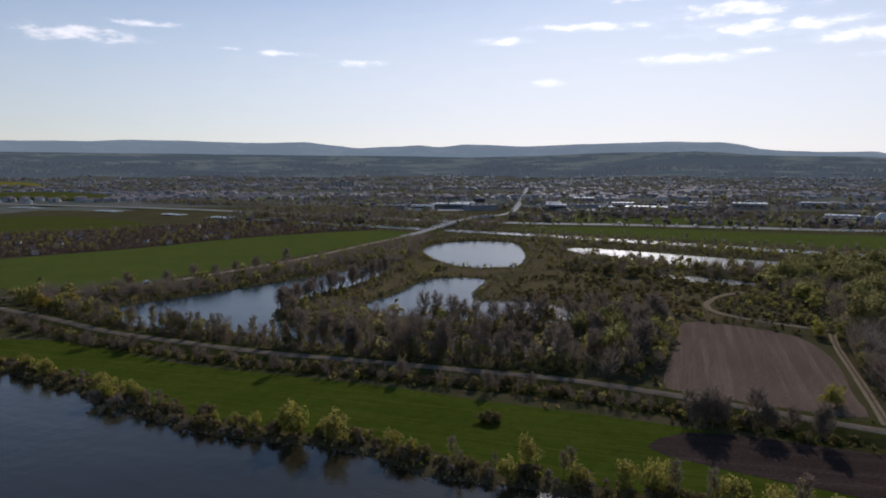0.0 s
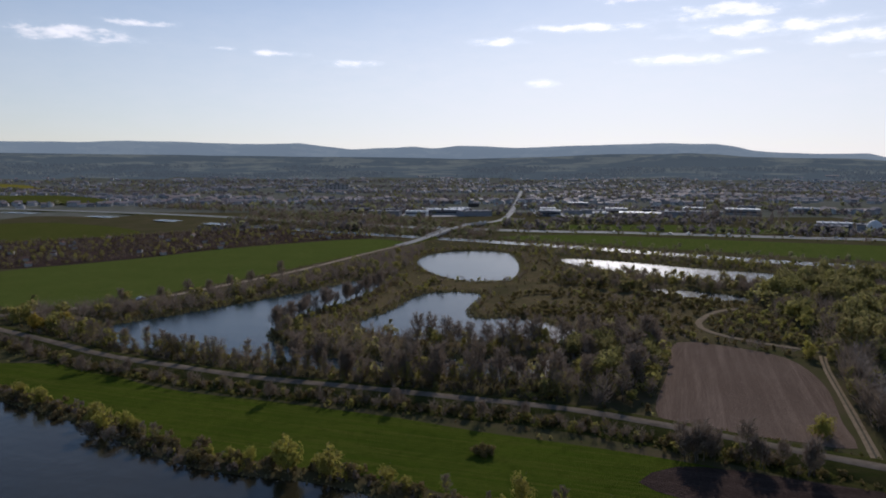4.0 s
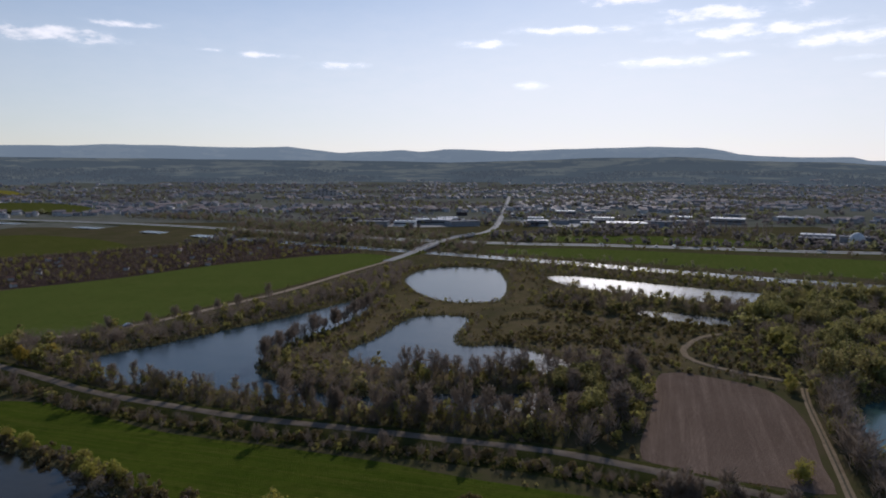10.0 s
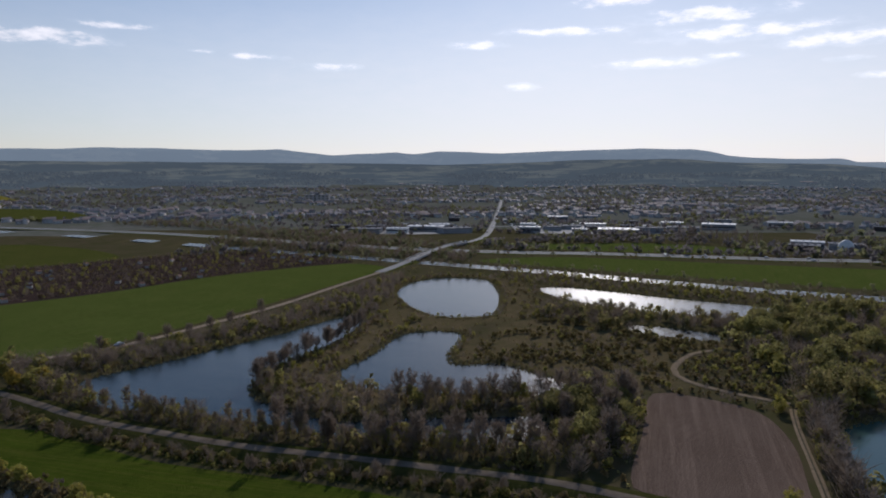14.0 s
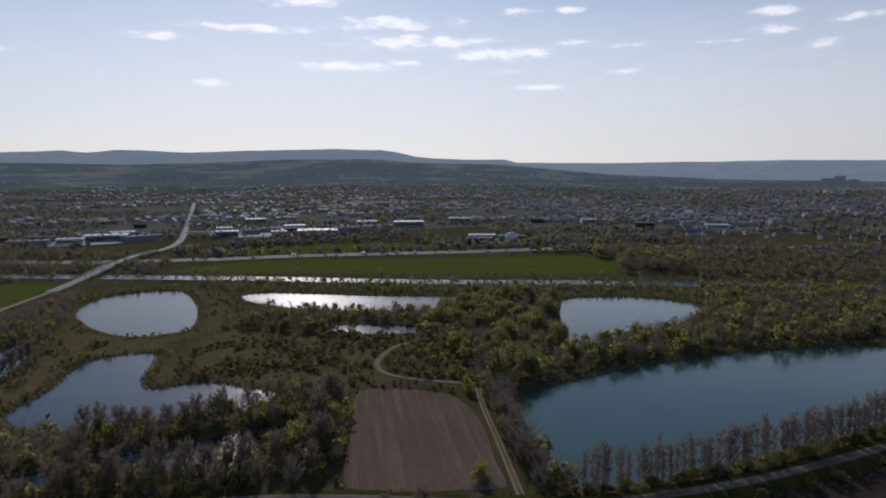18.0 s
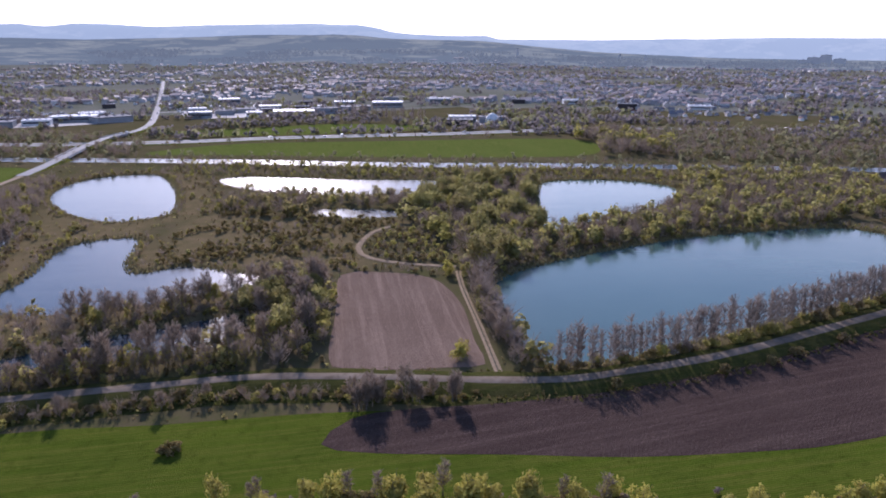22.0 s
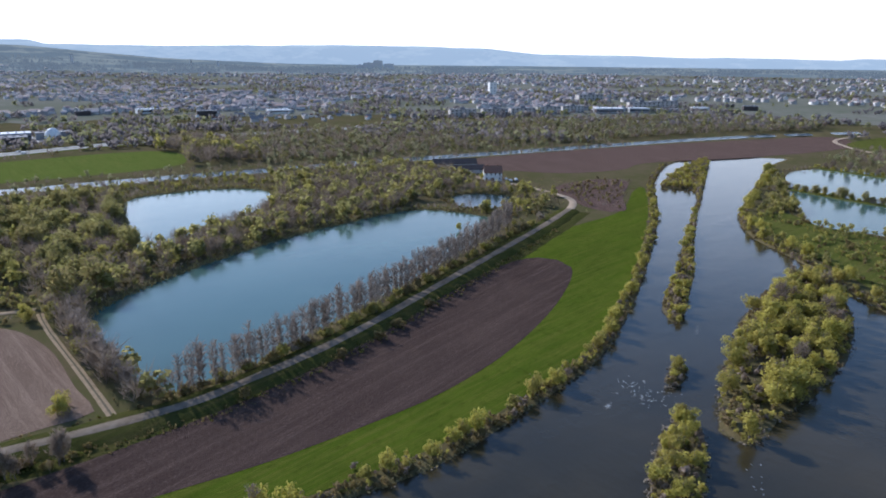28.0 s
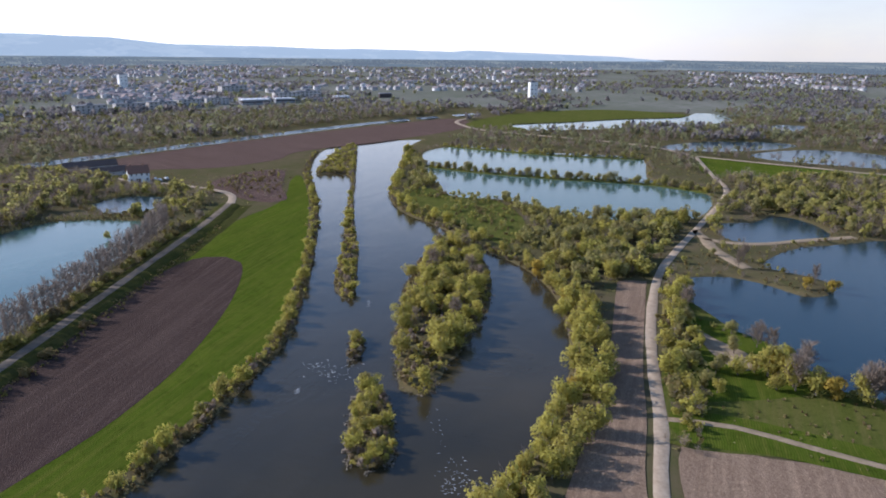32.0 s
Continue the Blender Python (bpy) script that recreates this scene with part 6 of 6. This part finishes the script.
spots = [(-54.3, 809.1, -8), (-15.8, 816.6, -8), (-44.4, 846.7, -10), (19.1, 836.5, -10), (53.3, 814.6, 20), (37.5, 877.2, 5), (-89.8, 864.2, -5), (145.6, 811.9, -15), (177.0, 832.0, -12), (204.3, 802.2, -15), (229.0, 822.2, -14), (249.3, 794.2, -16), (199.0, 856.1, -10),
         (154.0, 877.5, -10), (270.8, 829.2, -14), (239.0, 858.9, -12), (289.4, 799.7, -18), (305.8, 848.6, -15), (367.7, 606.5, -30), (380.7, 623.6, -30), (404.3, 601.3, -30), (352.8, 891.8, -20), (303.9, 913.6, -12), (394.3, 841.8, -25), (333.7, 806.7, -20),
         (642.9, 757.2, -30), (583.7, 804.0, -30), (489.3, 867.3, -25), (442.5, 932.9, -20), (144.3, 974.5, -10), (64.8, 1008.8, 10), (222.8, 1011.8, -10), (-42.2, 964.8, 10), (727.2, 604.5, -45), (649.5, 655.1, -40), (968.5, 176.0, -70), (989.9, 138.2, -70), (1019.1, 102.5, -72), (1077.3, 40.7, -75), (940.2, 211.4, -65)]
for k, (x, y, a) in enumerate(spots):
    if k < 4:
        put(halls[k], x, y, a)
    else:
        s = rng.uniform(0.55, 1.1)
        copy_thing(halls[k % 4], Matrix.LocRotScale((x, y, 0), Euler((0, 0, radians(a))), (s, s * rng.uniform(0.8, 1.2), rng.uniform(0.8, 1.1))))
for name, pts in (("yard_west", [(-109.7, 806.5), (0.3, 787.0), (73.2, 799.0), (73.3, 855.4), (46.6, 901.3), (-98.3, 889.4)]), ("yard_east", [(127.6, 797.4), (254.2, 774.0), (321.2, 782.1), (318.8, 856.4), (269.2, 894.6), (136.0, 898.5)]), ("yard_works", [(349.0, 619.8), (363.8, 589.1), (424.9, 584.0), (431.6, 619.3), (384.4, 645.2)])):
    sheet(name, np.array(pts, float), 0.3, "yard_concrete", "pale concrete yard with parked vehicles", "yard")

# parked vehicles, too many and too far off to count
n = 420
q = np.concatenate([rng.uniform((135, 845), (340, 980), (300, 2)), rng.uniform((-110, 850), (65, 960), (120, 2))])
bm_v, bm_f = [], []
cube_v = np.array([(x, y, z) for z in (0.2, 1.4) for x, y in ((-2.1, -0.9), (2.1, -0.9), (2.1, 0.9), (-2.1, 0.9))]) * np.array([1, 1, 1.0])
cube_v[4:, 0] *= 0.55
cube_f = np.array([(3, 2, 1, 0), (4, 5, 6, 7), (0, 1, 5, 4), (1, 2, 6, 5), (2, 3, 7, 6), (3, 0, 4, 7)])
for k, (x, y) in enumerate(q):
    a = rng.choice([-0.2, 1.35])
    v = cube_v @ np.array([[math.cos(a), math.sin(a), 0], [-math.sin(a), math.cos(a), 0], [0, 0, 1]])
    bm_v.append(v + (x, y, 0.3))
    bm_f.append(cube_f + 8 * k)
thing("parked_cars", "rows of parked cars in the business park", "cars", kind="stuff", data=mesh_of("parked_cars", np.concatenate(bm_v), np.concatenate(bm_f), "car_paint"))

# digester dome, white tower, flats
dome = thing("gas_dome", "pale round gas dome of a sewage works", "dome")
v, f = tube([(0, 0, z) for z in (0, 3.0, 5.5, 7.8, 9.6, 10.8, 11.3)], [7, 7, 6.6, 5.6, 4.0, 2.2, 0.1], 20)
part("shell", mesh_of("shell", v, f, "white_wall", True), "white_wall", dome)
v, f = tube([(0, 0, 0), (0, 0, 1.2), (0, 0, 1.21)], [7.6, 7.6, 6.8], 20)
part("base_ring", mesh_of("base_ring", v, f, "yard_concrete"), "yard_concrete", dome)
put(dome, 397.5, 591.0)
for x, y, r in ((373.8, 591.5, 6), (387.1, 577.2, 7), (415.5, 578.2, 5)):
    tank = thing("settling_tank", "round open settling tank", "tank", "tanks of the works")
    v, f = tube([(0, 0, 0), (0, 0, 2.5), (0, 0, 2.5), (0, 0, 1.6)], [r, r, r - 0.4, r - 0.4], 20)
    part("wall", mesh_of("wall", v, f, "yard_concrete"), "yard_concrete", tank)
    v, f = tube([(0, 0, 1.7), (0, 0, 1.75)], [r - 0.4, 0.05], 20)
    part("water", mesh_of("water", v, f, "pond_water"), "pond_water", tank)
    put(tank, x, y)


def flats(name, label, group, w, d, h, wall="white_wall", floors=4):
    top = thing(name, label, "apartment block", group)
    part("wall", box(bmesh.new(), -w / 2, -d / 2, 0, w / 2, d / 2, h), wall, top)
    part("roof", box(box(bmesh.new(), -w / 2 - 0.3, -d / 2 - 0.3, h + 0.004, w / 2 + 0.3, d / 2 + 0.3, h + 0.5), -3, -2, h + 0.5, 3, 2, h + 2.6), "roof_slate", top)
    pane = box(bmesh.new(), -1.1, -0.1, 0, 1.1, 0.1, 1.4)
    shape = bpy.data.meshes.new("window")
    pane.to_mesh(shape)
    pane.free()
    shape.materials.append(MATS["window_dark"])
    for k in range(min(floors, int(h // 2.9))):
        for side in (-1, 1):
            for b in range(min(8, int(w // 5))):
                ob = part("window", shape, "window_dark", top)
                ob.location = ((b + 0.5) * w / min(8, int(w // 5)) - w / 2, side * d / 2, 0.9 + k * h / min(4, int(h // 2.9)))
    return top


BLOCKS = "apartment blocks of the town"
block = flats("apartment_block", "pale four-storey block of flats", BLOCKS, 34, 11, 9.5, "render_white", 3)
put(block, 791.4, 362.2, -48)
for x, y, a, s in ((821.1, 330.1, -48, 1), (848.3, 302.4, -48, 1), (889.2, 281.0, -50, 1.0), (930.3, 258.8, -55, .9), (1013.8, 181.5, -60, 1.15), (1051.0, 156.5, -60, 1.15), (1145.6, 291.7, -50, 1.3), (-446.1, 1705.2, 10, 0.8), (-374.8, 1727.5, 8, 0.9), (-299.5, 1679.7, 8, 0.7), (-240.7, 1738.3, 5, 1.8), (-542.2, 1751.7, 12, 0.7), (-158.6, 1663.8, 5, 0.7), (-81.9, 1708.4, 0, 0.8)):
    copy_thing(block, Matrix.LocRotScale((x, y, 0), Euler((0, 0, radians(a))), (s, s, s)))
put(flats("water_tower", "tall plain white tower block", "", 12, 11, 25), 1073.4, -190.0, -80)
put(flats("apartment_block", "slender pale tower block", BLOCKS, 14, 13, 24), 1273.5, 520.5, -50)
for dx, dy, w, h in ((0, 0, 46, 34), (18, -40, 40, 44), (40, -84, 44, 30), (-14, 36, 34, 24)):
    put(flats("apartment_block", "large grey block of flats on the far side of town", BLOCKS, w, 24, h, "wall_mixed", 1), 2700 + dx, 1720 + dy, -62)
mast = flats("high_rise", "far slender high-rise of the town", "far high-rises", 9, 9, 36, "wall_mixed")
put(mast, 1900, 2650, 20)
for x, y, s in ((2230, 2330, .9), (2330, 2270, .8), (3000, -600, .5), (3040, -650, .55), (2990, -700, .45)):
    copy_thing(mast, Matrix.LocRotScale((x, y, float(far_height(x, y))), Euler((0, 0, 0.4)), (s, s, s)))

# ---- houses of the town: the nearest one by one, the rest joined ----
TOWN = "houses of the town"
kinds = []
for k, (w, d, e, r, wall, roof) in enumerate(((10, 8, 5, 3.2, "render_white", "roof_tile"), (12, 8, 3, 3.4, "render_white", "roof_slate"), (9, 8, 5.4, 3.0, "white_wall", "roof_tile"), (14, 9, 5.6, 3.6, "render_white", "roof_slate"))):
    top = thing("house", "pale town house with a %s gabled roof" % ("red-brown" if "tile" in roof else "dark grey"), "house", TOWN)
    part("wall", gable_wall(w, d, e, r), wall, top)
    rf = part("roof", prism_roof(w, d, e, r), roof, top)
    part("chimney", box(bmesh.new(), 1.8, -0.4, e + r * 0.5, 2.6, 0.4, e + r + 0.9), "roof_tile", rf)
    kinds.append(top)


def town_spots(count, r0, r1, a0, a1, seed, power=1.0):
    rng = np.random.RandomState(seed)
    az, r = rng.uniform(a0, a1, count), r0 + (r1 - r0) * rng.uniform(0, 1, count) ** power
    p = np.stack([r * np.sin(np.radians(az)), r * np.cos(np.radians(az))], 1)
    d = np.array([noise.noise(Vector((x * 0.004, y * 0.004, 8.5))) for x, y in p])
    return p[(d > -0.2) & free(p, 5.0)]


near_houses = np.concatenate([town_spots(150, 820, 1150, 44, 62, 31), town_spots(60, 1000, 1250, -12, 26, 32), town_spots(40, 960, 1250, 62, 82, 33)])[:190]
for k, (x, y) in enumerate(near_houses):
    m = pose(x, y, 0, 0, 0, rng.choice([-40, 50]) + rng.normal() * 12) @ Matrix.Scale(rng.uniform(0.6, 0.85), 4)
    if k < len(kinds):
        kinds[k].matrix_basis = m
    else:
        copy_thing(kinds[rng.randint(len(kinds))], m)


def town_stuff(name, p, label, seed, big=(6.5, 12.5)):
    """Joined gabled houses: walls and roofs, each house its own tint."""
    rng = np.random.RandomState(seed)
    n = len(p)
    w, d, e = rng.uniform(*big, n) / 2, rng.uniform(6, 8.5, n) / 2, rng.uniform(2.6, 5.8, n)
    r, a, z = d * rng.uniform(0.5, 0.85, n), rng.choice([-0.7, 0.87, 0.2], n) + rng.normal(size=n) * 0.2, heights_at(p) - 0.2
    c, s = np.cos(a), np.sin(a)

    def at(x, y, h):
        return np.stack([p[:, 0] + x * c - y * s, p[:, 1] + x * s + y * c, z + h], 1)

    o = 0 * e
    wv = [at(-w, -d, o), at(w, -d, o), at(w, d, o), at(-w, d, o), at(-w, -d, e), at(w, -d, e), at(w, d, e), at(-w, d, e), at(-w, o, e + r), at(w, o, e + r)]
    k = 1.06
    rv = [at(-w * k, -d * 1.1, e - 0.1 * r), at(w * k, -d * 1.1, e - 0.1 * r), at(w * k, o, e + r + 0.1), at(-w * k, o, e + r + 0.1), at(w * k, d * 1.1, e - 0.1 * r), at(-w * k, d * 1.1, e - 0.1 * r)]
    v = np.stack(wv + rv, 1).reshape(-1, 3)
    wf = [(0, 1, 5), (0, 5, 4), (1, 2, 6), (1, 6, 5), (2, 3, 7), (2, 7, 6), (3, 0, 4), (3, 4, 7), (5, 6, 9), (7, 4, 8)]
    rf = [(10, 11, 12), (10, 12, 13), (13, 12, 14), (13, 14, 15)]
    f = (np.array(wf + rf)[None] + 16 * np.arange(n)[:, None, None]).reshape(-1, 3)
    me = mesh_of(name, v, f, "wall_mixed")
    me.materials.append(MATS["roof_mixed"])
    me.polygons.foreach_set("material_index", np.tile([0] * 10 + [1] * 4, n).astype(np.int32))
    thing(name, label, "houses", kind="stuff", data=me)


town_stuff("town_houses", town_spots(3600, 1000, 2750, 28, 80, 41, 1.3), "crowded pale houses with dark and red roofs", 51)
town_stuff("town_houses", town_spots(2600, 1100, 2750, -42, 28, 42, 1.2), "scattered houses of the northern town", 52)
town_stuff("town_houses", town_spots(520, 1250, 2800, 80, 105, 43, 1.2), "houses on the eastern edge of the town", 53)
town_stuff("town_houses", town_spots(260, 1600, 2500, 112, 124, 44, 1.2), "houses of a far village", 54)
town_stuff("town_halls", town_spots(160, 1100, 3000, -30, 100, 45, 1.2), "large halls and sheds among the houses", 55, (24, 48))

# sheds of the allotments
shed = thing("garden_shed", "small pale garden shed", "shed", "sheds of the allotments")
part("wall", gable_wall(3.2, 2.4, 2.0, 0.7), "render_white", shed)
part("roof", prism_roof(3.2, 2.4, 2.0, 0.7, 0.2, 0.1), "roof_tile", shed)
for k, (x, y) in enumerate(scatter(PLOTS["allotments"][0], 0.0016, 61)[:45]):
    if k == 0:
        put(shed, x, y, 30)
    else:
        copy_thing(shed, pose(x, y, 0, 0, 0, rng.uniform(0, 180)))

# ---- stones, driftwood and broken water in the river ----
def stones(name, spots, size, material, label, seed, flat=0.5, stretch=1.0):
    rng = np.random.RandomState(seed)
    base = np.array([(1, 0, 0), (0, 1, 0), (-1, 0, 0), (0, -1, 0), (0, 0, 1), (0, 0, -0.6), (0.7, 0.7, 0.4), (-0.7, 0.6, 0.45)], float)
    tri = np.array([(0, 6, 4), (6, 1, 4), (1, 7, 4), (7, 2, 4), (2, 3, 4), (3, 0, 4), (0, 1, 6), (1, 2, 7), (0, 5, 1), (1, 5, 2), (2, 5, 3), (3, 5, 0)])
    v, f = [], []
    for k, (x, y, z) in enumerate(spots):
        s = rng.uniform(*size) * np.array([rng.uniform(0.7, 1.4), rng.uniform(0.7, 1.3), flat])
        s[0] *= stretch
        a = rng.uniform(0, 6.28) if stretch == 1 else 1.2 + rng.normal() * 0.35
        q = base * rng.uniform(0.75, 1.25, (8, 1)) * s
        v.append(np.c_[q[:, 0] * math.cos(a) - q[:, 1] * math.sin(a) + x, q[:, 0] * math.sin(a) + q[:, 1] * math.cos(a) + y, q[:, 2] + z])
        f.append(tri + 8 * k)
    thing(name, label, "stones", kind="stuff", data=mesh_of(name, np.concatenate(v), np.concatenate(f), material))


spots = []
for key, n in (("near", 420), ("round", 600), ("long", 500), ("rock", 80)):
    ring = ISLE_RINGS[key]
    i = rng.randint(0, len(ring), n)
    q = grown(ring, -0.3)[i] + rng.normal(size=(n, 2)) * 0.5
    spots += [(x, y, -0.45 + rng.uniform(-0.05, 0.2)) for x, y in q]
stones("island_stones", spots, (0.08, 0.32), "stone_pale", "pale stones and driftwood round the river islands", 71)
bank = smooth_line(BANK_NORTH[4:20], step=1.5)
q = offset_line(bank, 0.4) + rng.normal(size=bank.shape) * 0.5
stones("bank_stones", [(x, y, -0.45) for x, y in q], (0.08, 0.28), "stone_pale", "grey stones at the foot of the river bank", 72)
q = [(cx + rng.normal() * sx, cy + rng.normal() * sy, -0.49) for cx, cy, sx, sy, n in ((149, 15, 2.5, 3.2, 80), (140, 23, 1.0, 0.4, 24), (104, -12, 3.0, 2.2, 70), (195, 10.2, 1.6, 0.4, 24), (152, 21, 1.5, 1.0, 20), (122, -8, 5, 1.2, 16)) for _ in range(n)]
stones("broken_water", q, (0.035, 0.085), "foam_white", "white broken water over a river shoal", 73, 0.1, 4.0)
